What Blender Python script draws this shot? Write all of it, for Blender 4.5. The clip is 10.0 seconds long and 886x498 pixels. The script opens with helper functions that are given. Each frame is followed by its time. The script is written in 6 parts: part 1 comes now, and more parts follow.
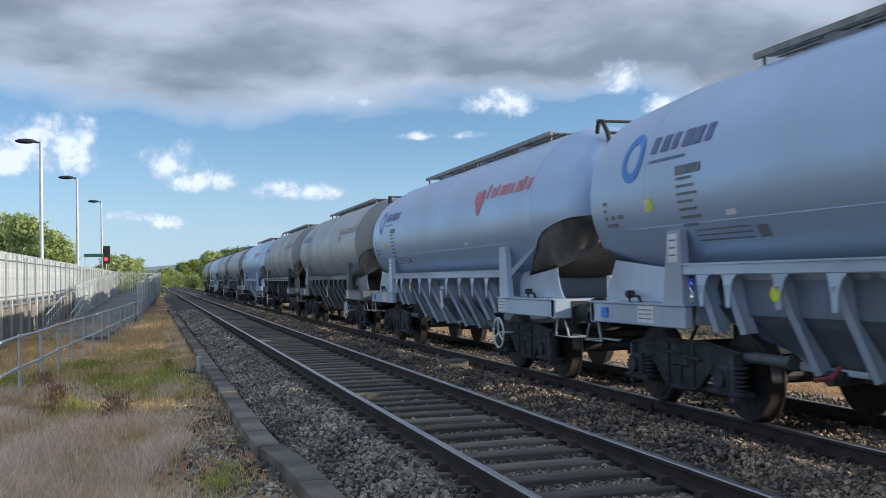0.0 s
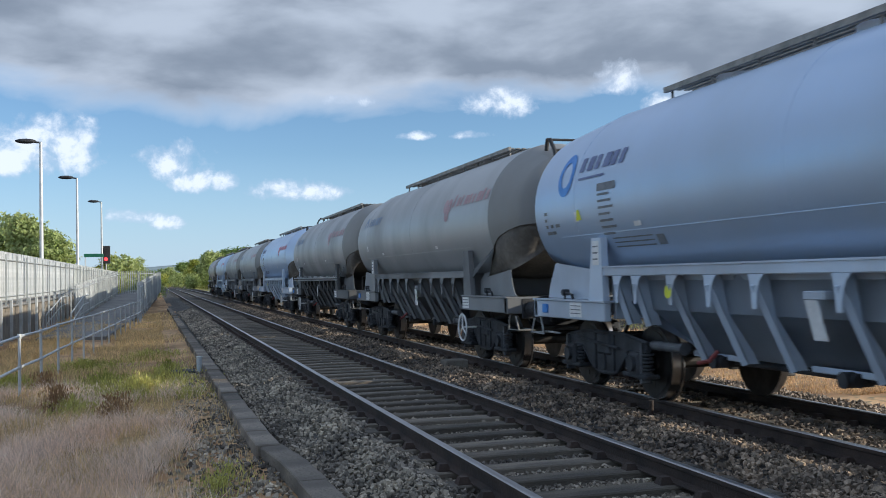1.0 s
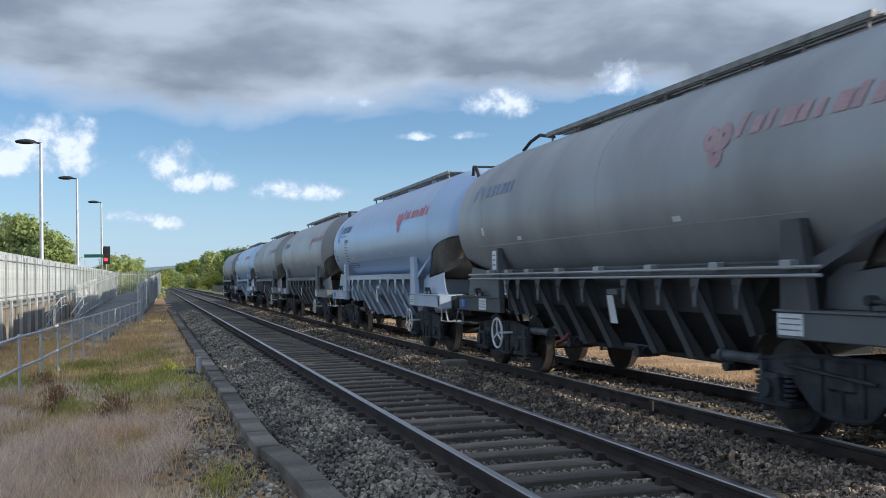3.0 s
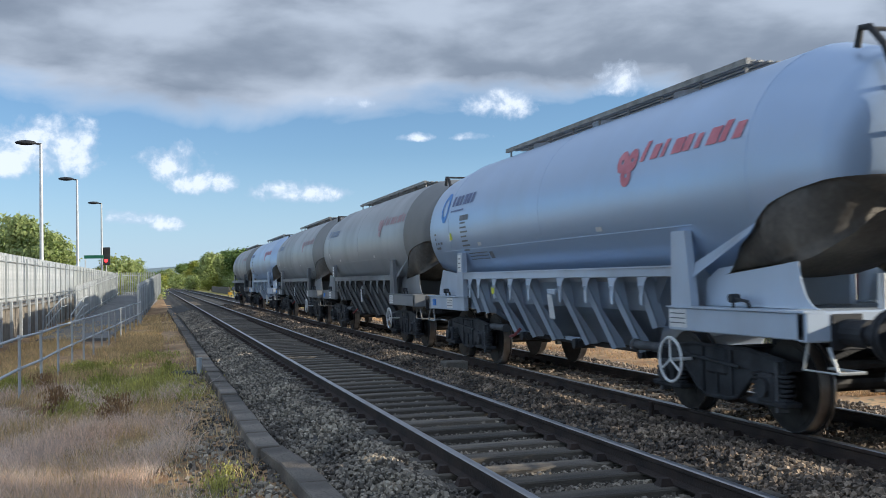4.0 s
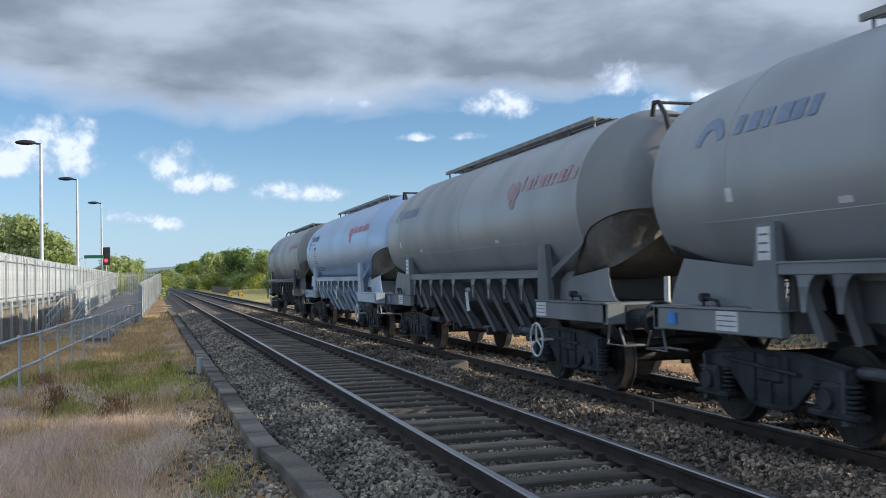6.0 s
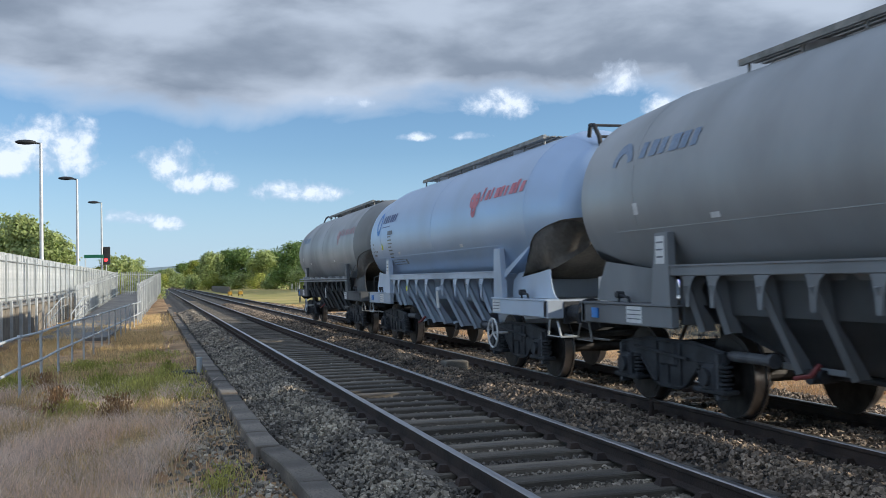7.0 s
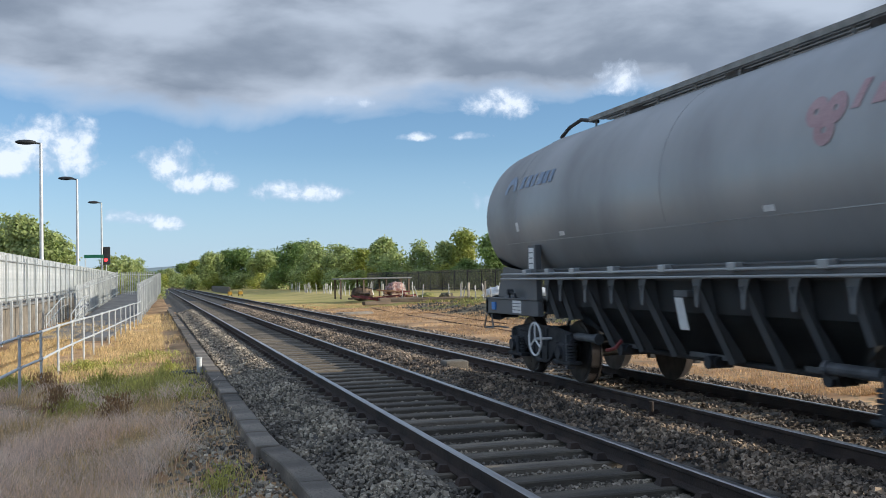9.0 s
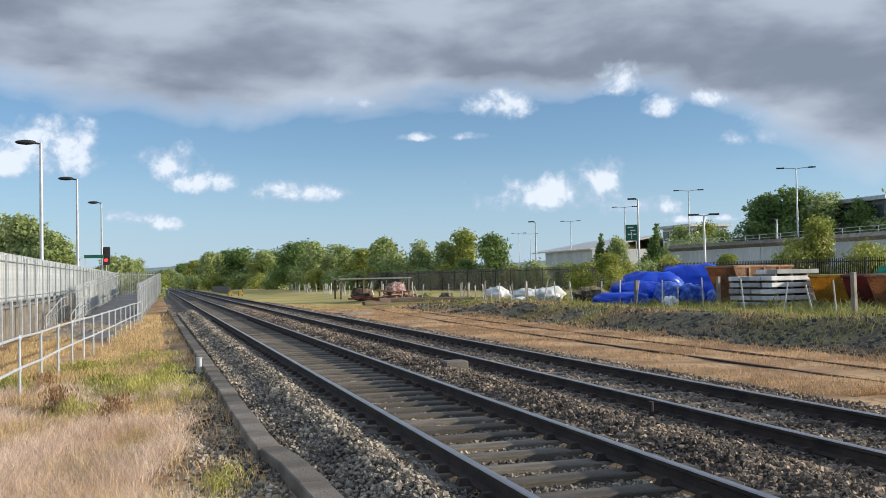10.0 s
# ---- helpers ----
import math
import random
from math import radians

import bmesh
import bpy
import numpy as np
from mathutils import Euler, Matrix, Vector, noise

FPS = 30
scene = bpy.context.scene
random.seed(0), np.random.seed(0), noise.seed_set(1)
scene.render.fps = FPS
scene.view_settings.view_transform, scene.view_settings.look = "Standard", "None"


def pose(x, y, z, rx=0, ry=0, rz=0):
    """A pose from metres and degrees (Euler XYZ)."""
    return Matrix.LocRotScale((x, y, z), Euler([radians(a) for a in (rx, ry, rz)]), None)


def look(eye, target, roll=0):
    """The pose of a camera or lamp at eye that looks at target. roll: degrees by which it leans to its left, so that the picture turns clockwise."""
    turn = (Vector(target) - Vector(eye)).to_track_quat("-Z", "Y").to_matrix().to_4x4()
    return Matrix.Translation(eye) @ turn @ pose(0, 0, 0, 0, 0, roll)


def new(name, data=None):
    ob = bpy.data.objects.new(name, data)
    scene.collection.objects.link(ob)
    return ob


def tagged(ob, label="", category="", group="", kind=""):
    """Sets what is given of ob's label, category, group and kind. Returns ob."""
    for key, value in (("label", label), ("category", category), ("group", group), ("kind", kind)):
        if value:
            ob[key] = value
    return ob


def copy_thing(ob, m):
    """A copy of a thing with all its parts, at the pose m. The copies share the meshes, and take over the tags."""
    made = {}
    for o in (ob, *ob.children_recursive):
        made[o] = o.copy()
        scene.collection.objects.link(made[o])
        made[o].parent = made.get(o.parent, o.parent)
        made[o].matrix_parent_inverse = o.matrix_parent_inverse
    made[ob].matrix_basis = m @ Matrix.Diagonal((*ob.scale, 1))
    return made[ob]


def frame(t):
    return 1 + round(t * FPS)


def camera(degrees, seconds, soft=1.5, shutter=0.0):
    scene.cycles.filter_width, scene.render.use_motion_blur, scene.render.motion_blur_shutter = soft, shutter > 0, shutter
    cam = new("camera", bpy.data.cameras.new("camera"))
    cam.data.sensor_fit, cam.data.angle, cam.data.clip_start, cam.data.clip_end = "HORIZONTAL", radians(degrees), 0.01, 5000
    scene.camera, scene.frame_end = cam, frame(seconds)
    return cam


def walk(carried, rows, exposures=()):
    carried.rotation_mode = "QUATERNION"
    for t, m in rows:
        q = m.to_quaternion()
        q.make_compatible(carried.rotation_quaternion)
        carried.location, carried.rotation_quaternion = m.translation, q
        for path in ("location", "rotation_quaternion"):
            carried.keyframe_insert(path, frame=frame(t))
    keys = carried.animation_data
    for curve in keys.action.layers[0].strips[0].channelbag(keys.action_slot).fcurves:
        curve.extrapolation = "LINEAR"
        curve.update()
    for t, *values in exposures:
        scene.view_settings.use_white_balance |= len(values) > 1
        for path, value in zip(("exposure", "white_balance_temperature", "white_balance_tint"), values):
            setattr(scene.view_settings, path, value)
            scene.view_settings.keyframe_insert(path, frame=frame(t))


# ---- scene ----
EYE = (0.0, 0.0, 1.538)
YAW, PITCH, ROLL = 16.264, 1.637, -1.12
V_TRAIN, WAGON_PITCH, FIRST_CENTRE = 11.8, 13.815, 5.787
TRACK_A, TRACK_B = 3.276, 6.845        # track centre lines
RAIL_B = -0.057                        # rail level of the second track

cam = camera(48.26, 10.0, soft=0.9, shutter=0.14)


def aim(dp=0.0, dy=0.0):
    y, p = radians(YAW + dy), radians(PITCH + dp)
    way = Vector((math.sin(y) * math.cos(p), math.cos(y) * math.cos(p), math.sin(p)))
    return look(EYE, Vector(EYE) + way * 10, ROLL)


walk(cam, [(0.0, aim(-0.055)), (1.3, aim(-0.055)), (2.6, aim(-0.045)), (4.0, aim(0.03)), (5.6, aim(0.03)),
           (7.0, aim(0.0)), (8.5, aim(0.0)), (10.0, aim(0.01))],
     exposures=[(0.0, 0.24, 5550, 9), (8.6, 0.24, 5550, 9), (10.0, 0.14, 5700, 9)])

# ---- world and sun ----
SUN_EL, SUN_AZ = 16.0, 111.0            # azimuth clockwise from the track's far direction


def build_world():
    w = bpy.data.worlds.new("sky")
    scene.world = w
    w.use_nodes = True
    nt = w.node_tree
    nt.nodes.clear()
    N, K = nt.nodes.new, nt.links.new

    def math_node(op, a, b=None, c=None, clamp=False):
        n = N("ShaderNodeMath")
        n.operation, n.use_clamp = op, clamp
        for i, v in enumerate((a, b, c)):
            if v is None:
                continue
            if isinstance(v, (int, float)):
                n.inputs[i].default_value = v
            else:
                K(v, n.inputs[i])
        return n.outputs[0]

    sky = N("ShaderNodeTexSky")
    sky.sky_type, sky.sun_disc = "NISHITA", False
    sky.sun_elevation, sky.sun_rotation = radians(SUN_EL), radians(SUN_AZ)
    sky.air_density, sky.dust_density, sky.ozone_density = 1.0, 0.05, 2.0
    tc = N("ShaderNodeTexCoord")
    sep = N("ShaderNodeSeparateXYZ")
    K(tc.outputs["Generated"], sep.inputs[0])
    X, Y, Z = sep.outputs
    # cloud bank: noise by direction, flattened so that its billows lie wide
    flat = N("ShaderNodeMapping")
    flat.inputs["Scale"].default_value = (1.0, 1.0, 2.3)
    K(tc.outputs["Generated"], flat.inputs["Vector"])
    n1 = N("ShaderNodeTexNoise")
    n1.inputs["Scale"].default_value, n1.inputs["Detail"].default_value, n1.inputs["Roughness"].default_value = 4.2, 9, 0.52
    n1.inputs["Distortion"].default_value = 0.3
    K(flat.outputs[0], n1.inputs["Vector"])
    azim = math_node("ARCTAN2", X, Y)
    el = math_node("ARCSINE", Z)
    # lower rim of the bank, in radians of elevation; it sags towards one side
    sag = math_node("MULTIPLY", math_node("MAXIMUM", math_node("SUBTRACT", azim, 0.53), 0.0), 0.42)
    over = math_node("SUBTRACT", math_node("ADD", el, math_node("MINIMUM", sag, 0.07)), 0.168)
    over = math_node("MINIMUM", math_node("MULTIPLY", over, 6.5), 0.36)
    # overhead and behind, the bank breaks up into thin bright cloud
    high = math_node("MULTIPLY", math_node("SUBTRACT", el, 0.36), 4.0, clamp=True)
    behind = math_node("MULTIPLY", math_node("SUBTRACT", 0.35, Y), 2.5, clamp=True)
    away = math_node("MAXIMUM", high, behind)
    over = math_node("SUBTRACT", over, math_node("MULTIPLY", away, 0.27))
    dens = math_node("ADD", math_node("MULTIPLY", math_node("SUBTRACT", n1.outputs["Fac"], 0.47), 0.9), over)
    deck = math_node("MULTIPLY", dens, 5.5, clamp=True)
    # small cumulus low in the sky: ragged heaps with flatter bases, by direction
    n2 = N("ShaderNodeTexNoise")
    n2.inputs["Scale"].default_value, n2.inputs["Detail"].default_value, n2.inputs["Roughness"].default_value = 30, 10, 0.62
    n2.inputs["Distortion"].default_value = 0.2
    K(tc.outputs["Generated"], n2.inputs["Vector"])
    rag = math_node("MULTIPLY", math_node("SUBTRACT", n2.outputs["Fac"], 0.52), 4.2)
    puffs = 0.0
    for a, e, ra, re in PUFFS:
        da = math_node("DIVIDE", math_node("SUBTRACT", azim, radians(a)), radians(ra * 1.1))
        up = math_node("SUBTRACT", el, radians(e))
        de = math_node("MAXIMUM", math_node("DIVIDE", up, radians(re * 1.2)), math_node("DIVIDE", up, radians(-re * 0.85)))
        d2 = math_node("ADD", math_node("MULTIPLY", da, da), math_node("MULTIPLY", de, de))
        one = math_node("SUBTRACT", math_node("ADD", 0.95, rag), d2)
        puffs = one if isinstance(puffs, float) else math_node("MAXIMUM", puffs, one)
    puff = math_node("MULTIPLY", puffs, 0.95, clamp=True)
    # colours
    shade = N("ShaderNodeTexNoise")
    shade.inputs["Scale"].default_value, shade.inputs["Detail"].default_value, shade.inputs["Roughness"].default_value = 6.0, 8, 0.47
    shade.inputs["Distortion"].default_value = 0.12
    offset = N("ShaderNodeMapping")
    offset.inputs["Location"].default_value = (3.1, 1.7, 0.4)
    offset.inputs["Scale"].default_value = (1.0, 1.0, 2.6)
    K(tc.outputs["Generated"], offset.inputs["Vector"])
    K(offset.outputs[0], shade.inputs["Vector"])
    ramp = N("ShaderNodeValToRGB")
    ramp.color_ramp.interpolation = "EASE"
    ramp.color_ramp.elements[0].position, ramp.color_ramp.elements[0].color = 0.38, (2.35, 2.55, 2.85, 1)
    ramp.color_ramp.elements[1].position, ramp.color_ramp.elements[1].color = 0.66, (4.9, 5.05, 5.25, 1)
    K(shade.outputs["Fac"], ramp.inputs[0])
    thin = N("ShaderNodeMixRGB")
    K(math_node("MULTIPLY", dens, 4.2, clamp=True), thin.inputs[0])
    lit = N("ShaderNodeMixRGB")
    K(away, lit.inputs[0])
    lit.inputs[1].default_value = (6.6, 6.7, 6.9, 1)
    lit.inputs[2].default_value = (8.2, 8.8, 9.8, 1)
    K(lit.outputs[0], thin.inputs[1])
    sunlit = N("ShaderNodeMixRGB")
    K(math_node("MULTIPLY", away, 0.4), sunlit.inputs[0])
    K(ramp.outputs[0], sunlit.inputs[1])
    sunlit.inputs[2].default_value = (7.0, 7.6, 8.6, 1)
    K(sunlit.outputs[0], thin.inputs[2])
    m1 = N("ShaderNodeMixRGB")
    K(math_node("MULTIPLY", deck, 0.97), m1.inputs[0])
    low = N("ShaderNodeMixRGB")
    low.blend_type = "MULTIPLY"
    K(math_node("SUBTRACT", 1.0, math_node("MULTIPLY", el, 3.5), clamp=True), low.inputs[0])
    K(sky.outputs[0], low.inputs[1])
    low.inputs[2].default_value = (0.95, 1.02, 1.20, 1)
    haze = N("ShaderNodeMixRGB")
    K(math_node("MULTIPLY", math_node("SUBTRACT", 1.0, math_node("MULTIPLY", el, 8.0), clamp=True), 0.7), haze.inputs[0])
    K(low.outputs[0], haze.inputs[1])
    glow = N("ShaderNodeMixRGB")
    K(behind, glow.inputs[0])
    glow.inputs[1].default_value = (4.2, 5.5, 6.9, 1)
    glow.inputs[2].default_value = (9.0, 9.4, 9.8, 1)
    K(glow.outputs[0], haze.inputs[2])
    K(haze.outputs[0], m1.inputs[1])
    K(thin.outputs[0], m1.inputs[2])
    pr = N("ShaderNodeValToRGB")
    pr.color_ramp.elements[0].position, pr.color_ramp.elements[0].color = 0.36, (5.2, 5.7, 6.4, 1)
    pr.color_ramp.elements[1].position, pr.color_ramp.elements[1].color = 0.74, (8.4, 8.3, 8.1, 1)
    pr.color_ramp.interpolation = "EASE"
    K(math_node("ADD", math_node("MULTIPLY", puff, 0.45), math_node("MULTIPLY", n2.outputs["Fac"], 0.55)), pr.inputs[0])
    m2 = N("ShaderNodeMixRGB")
    K(math_node("MULTIPLY", puff, 0.95), m2.inputs[0])
    K(m1.outputs[0], m2.inputs[1])
    K(pr.outputs[0], m2.inputs[2])
    bg = N("ShaderNodeBackground")
    bg.inputs["Strength"].default_value = 0.10
    K(m2.outputs[0], bg.inputs["Color"])
    out = N("ShaderNodeOutputWorld")
    K(bg.outputs[0], out.inputs["Surface"])


# cumulus: bearing, elevation, half width and half height in degrees
PUFFS = [(-5.3, 7.2, 3.1, 1.7), (-7.6, 6.5, 1.5, 1.0), (1.2, 6.6, 2.1, 1.4), (2.2, 5.6, 1.5, 0.8), (3.7, 5.5, 0.9, 0.7), (8.4, 5.0, 3.1, 0.7),
         (6.8, 5.2, 1.1, 0.5), (10.3, 5.0, 1.2, 0.5), (-1.0, 3.6, 1.6, 0.5), (0.7, 3.3, 1.0, 0.5), (14.9, 8.1, 1.1, 0.3), (17.9, 8.1, 1.2, 0.3),
         (19.6, 9.7, 2.5, 0.9), (26.4, 10.7, 2.0, 1.0), (29.2, 9.3, 1.4, 0.7), (31.4, 9.6, 1.4, 0.6), (33.8, 7.3, 1.6, 0.7), (33.8, 8.3, 0.9, 0.5),
         (23.2, 4.4, 4.8, 1.2), (25.4, 5.3, 1.5, 1.6), (21.1, 5.1, 1.2, 0.6), (28.4, 3.7, 2.3, 0.7), (30.9, 3.0, 2.6, 0.3), (11.1, 10.2, 1.5, 0.5)]
build_world()
sun = new("sun", bpy.data.lights.new("sun", "SUN"))
sun.data.energy, sun.data.angle, sun.data.color = 5.0, radians(0.55), (1.0, 0.83, 0.60)
a, e = radians(SUN_AZ), radians(SUN_EL)
SUN_DIR = Vector((math.sin(a) * math.cos(e), math.cos(a) * math.cos(e), math.sin(e)))
sun.matrix_world = look(SUN_DIR * 60, (0, 0, 0))


# ---- materials ----
def material(name, c1, c2, scale=4.0, rough=0.6, metal=0.0, bump=0.0, fine=40.0, stretch=(1, 1, 1), random_by=None,
             c3=None, rough2=None, spread=(0.35, 0.65), emit=None, thin=0.0, vary=(0.6, 1.4)):
    """Two-colour noise at two scales, with relief; random_by: 'object' or 'island' varies the brightness."""
    m = bpy.data.materials.new(name)
    m.use_nodes = True
    nt = m.node_tree
    N, K = nt.nodes.new, nt.links.new
    b = nt.nodes["Principled BSDF"]
    tc, mp = N("ShaderNodeTexCoord"), N("ShaderNodeMapping")
    mp.inputs["Scale"].default_value = stretch
    K(tc.outputs["Object"], mp.inputs["Vector"])
    big, small = N("ShaderNodeTexNoise"), N("ShaderNodeTexNoise")
    big.inputs["Scale"].default_value, big.inputs["Detail"].default_value = scale, 5
    small.inputs["Scale"].default_value, small.inputs["Detail"].default_value = fine, 4
    K(mp.outputs[0], big.inputs["Vector"])
    K(mp.outputs[0], small.inputs["Vector"])
    ramp = N("ShaderNodeValToRGB")
    ramp.color_ramp.elements[0].position, ramp.color_ramp.elements[1].position = spread
    ramp.color_ramp.elements[0].color, ramp.color_ramp.elements[1].color = (*c1, 1), (*c2, 1)
    K(big.outputs["Fac"], ramp.inputs[0])
    col = ramp.outputs[0]
    if c3:
        r3 = N("ShaderNodeValToRGB")
        r3.color_ramp.elements[0].position, r3.color_ramp.elements[1].position = 0.50, 0.66
        K(small.outputs["Fac"], r3.inputs[0])
        mx = N("ShaderNodeMixRGB")
        K(r3.outputs[0], mx.inputs[0])
        K(col, mx.inputs[1])
        mx.inputs[2].default_value = (*c3, 1)
        col = mx.outputs[0]
    grain = N("ShaderNodeMixRGB")
    grain.blend_type = "OVERLAY"
    grain.inputs[0].default_value = 0.35
    K(col, grain.inputs[1])
    K(small.outputs["Fac"], grain.inputs[2])
    col = grain.outputs[0]
    if random_by:
        hv = N("ShaderNodeHueSaturation")
        mr = N("ShaderNodeMapRange")
        mr.inputs["To Min"].default_value, mr.inputs["To Max"].default_value = vary
        if random_by == "object":
            K(N("ShaderNodeObjectInfo").outputs["Random"], mr.inputs["Value"])
        else:
            K(N("ShaderNodeNewGeometry").outputs["Random Per Island"], mr.inputs["Value"])
        K(mr.outputs[0], hv.inputs["Value"])
        K(col, hv.inputs["Color"])
        col = hv.outputs[0]
    K(col, b.inputs["Base Color"])
    b.inputs["Metallic"].default_value = metal
    if rough2 is None:
        b.inputs["Roughness"].default_value = rough
    else:
        rr = N("ShaderNodeMapRange")
        rr.inputs["To Min"].default_value, rr.inputs["To Max"].default_value = rough, rough2
        K(big.outputs["Fac"], rr.inputs["Value"])
        K(rr.outputs[0], b.inputs["Roughness"])
    if bump:
        bp = N("ShaderNodeBump")
        bp.inputs["Strength"].default_value, bp.inputs["Distance"].default_value = min(1.0, bump), 0.02
        K(small.outputs["Fac"], bp.inputs["Height"])
        K(bp.outputs[0], b.inputs["Normal"])
    if thin:
        tr, mixed = N("ShaderNodeBsdfTranslucent"), N("ShaderNodeMixShader")
        K(col, tr.inputs["Color"])
        mixed.inputs[0].default_value = thin
        K(b.outputs[0], mixed.inputs[1])
        K(tr.outputs[0], mixed.inputs[2])
        K(mixed.outputs[0], nt.nodes["Material Output"].inputs["Surface"])
    if emit:
        b.inputs["Emission Color"].default_value, b.inputs["Emission Strength"].default_value = (*emit, 1), 3.0
    return m


M_GROUND = material("dry_earth", (0.27, 0.145, 0.06), (0.58, 0.365, 0.18), 0.5, 0.95, bump=0.8, fine=7, c3=(0.17, 0.14, 0.075), spread=(0.42, 0.60))
M_GRASSLAND = material("meadow", (0.30, 0.27, 0.06), (0.52, 0.40, 0.13), 0.12, 0.95, bump=0.6, fine=3)
M_BALLAST = material("ballast", (0.03, 0.028, 0.026), (0.07, 0.063, 0.053), 0.8, 0.9, bump=1.0, fine=22, c3=(0.11, 0.10, 0.086))
M_STONE = material("ballast_stone", (0.125, 0.108, 0.088), (0.40, 0.34, 0.255), 1.3, 0.85, bump=0.3, fine=60, random_by="island", vary=(0.3, 1.7))
M_STONEBROWN = material("rust_stained_stone", (0.095, 0.076, 0.060), (0.33, 0.255, 0.18), 1.3, 0.85, bump=0.3, fine=60, random_by="island", vary=(0.3, 1.7))
M_MOUND = material("dark_gravel_bank", (0.05, 0.045, 0.035), (0.20, 0.155, 0.09), 1.1, 0.95, bump=1.0, fine=9, c3=(0.26, 0.22, 0.10))
M_SLEEPER = material("old_sleeper", (0.085, 0.074, 0.06), (0.19, 0.16, 0.12), 1.5, 0.85, bump=0.5, fine=30, stretch=(1, 5, 5), random_by="object")
M_RAIL = material("rusty_rail", (0.022, 0.015, 0.012), (0.052, 0.034, 0.025), 3, 0.85, bump=0.4, fine=50)
M_RAILTOP = material("polished_rail_head", (0.32, 0.31, 0.31), (0.44, 0.43, 0.43), 4, 0.38, 1.0, fine=90, stretch=(8, 0.3, 1))
M_RUSTTOP = material("rusted_rail_head", (0.10, 0.045, 0.025), (0.18, 0.08, 0.04), 4, 0.8, 0.2, bump=0.3, fine=60)
M_CONCRETE = material("weathered_concrete", (0.20, 0.175, 0.145), (0.34, 0.30, 0.245), 2.2, 0.9, bump=0.5, fine=45, c3=(0.14, 0.125, 0.09), random_by="object")
M_TROUGH = material("stained_trough_concrete", (0.12, 0.10, 0.082), (0.23, 0.195, 0.155), 2.2, 0.9, bump=0.5, fine=45, c3=(0.10, 0.09, 0.065), random_by="object")
M_TARMAC = material("path_surface", (0.13, 0.13, 0.13), (0.21, 0.205, 0.195), 1.0, 0.9, bump=0.5, fine=40)
M_GALV = material("galvanised_steel", (0.43, 0.45, 0.46), (0.55, 0.57, 0.57), 3.0, 0.5, 0.35, bump=0.1, fine=70, random_by="object", vary=(0.88, 1.12))
M_GALVJ = material("galvanised_pales", (0.33, 0.35, 0.35), (0.44, 0.46, 0.45), 1.0, 0.55, 0.3, fine=50, random_by="island", vary=(0.88, 1.12))
M_DARKSTEEL = material("dark_grimy_steel", (0.018, 0.020, 0.024), (0.048, 0.051, 0.057), 4.0, 0.7, 0.2, bump=0.3, fine=50)
M_GUIDE = material("worn_axle_guide", (0.05, 0.054, 0.06), (0.12, 0.125, 0.135), 5.0, 0.6, 0.2, bump=0.2, fine=50)
M_WHEEL = material("wheel_steel", (0.022, 0.021, 0.02), (0.055, 0.05, 0.047), 6.0, 0.55, 0.6, fine=60)
M_TREAD = material("worn_tread", (0.4, 0.36, 0.33), (0.55, 0.52, 0.5), 6.0, 0.3, 1.0, fine=60)
M_WHITE = material("white_paint", (0.68, 0.68, 0.67), (0.80, 0.80, 0.79), 6.0, 0.5, fine=60)
M_RED = material("red_lettering", (0.52, 0.14, 0.18), (0.64, 0.22, 0.26), 5.0, 0.5, fine=60)
M_REDDULL = material("faded_red_lettering", (0.40, 0.265, 0.28), (0.46, 0.32, 0.33), 5.0, 0.6, fine=60)
M_REDPAINT = material("red_paint", (0.16, 0.025, 0.025), (0.24, 0.04, 0.035), 5.0, 0.5, fine=60)
M_BLUE = material("blue_lettering", (0.05, 0.20, 0.58), (0.08, 0.28, 0.70), 5.0, 0.5, fine=60)
M_BLUEFADED = material("faded_blue_lettering", (0.21, 0.27, 0.37), (0.26, 0.32, 0.42), 3.0, 0.6, fine=30)
M_NAVY = material("navy_lettering", (0.09, 0.12, 0.26), (0.13, 0.17, 0.32), 5.0, 0.5, fine=60)
M_BLACK = material("black_paint", (0.012, 0.012, 0.013), (0.03, 0.03, 0.03), 6.0, 0.6, fine=60)
M_YELLOW = material("yellow_marker", (0.62, 0.66, 0.02), (0.75, 0.78, 0.05), 6.0, 0.5, fine=60)
M_SMALLPRINT = material("faded_small_print", (0.13, 0.145, 0.165), (0.20, 0.215, 0.24), 6.0, 0.6, fine=60)
M_GRATE = material("walkway_grating", (0.20, 0.20, 0.19), (0.32, 0.31, 0.29), 5.0, 0.6, 0.5, bump=0.3, fine=60)


# ---- mesh helpers ----
def part(name, bm, mat, parent=None, label="", smooth=False):
    me = bpy.data.meshes.new(name)
    bmesh.ops.recalc_face_normals(bm, faces=bm.faces)
    for f in bm.faces:
        f.smooth = smooth
    bm.to_mesh(me)
    bm.free()
    for m in (mat if isinstance(mat, (list, tuple)) else [mat]):
        me.materials.append(m)
    ob = new(name, me)
    if parent:
        ob.parent = parent
    if label:
        ob["label"] = label
    return ob


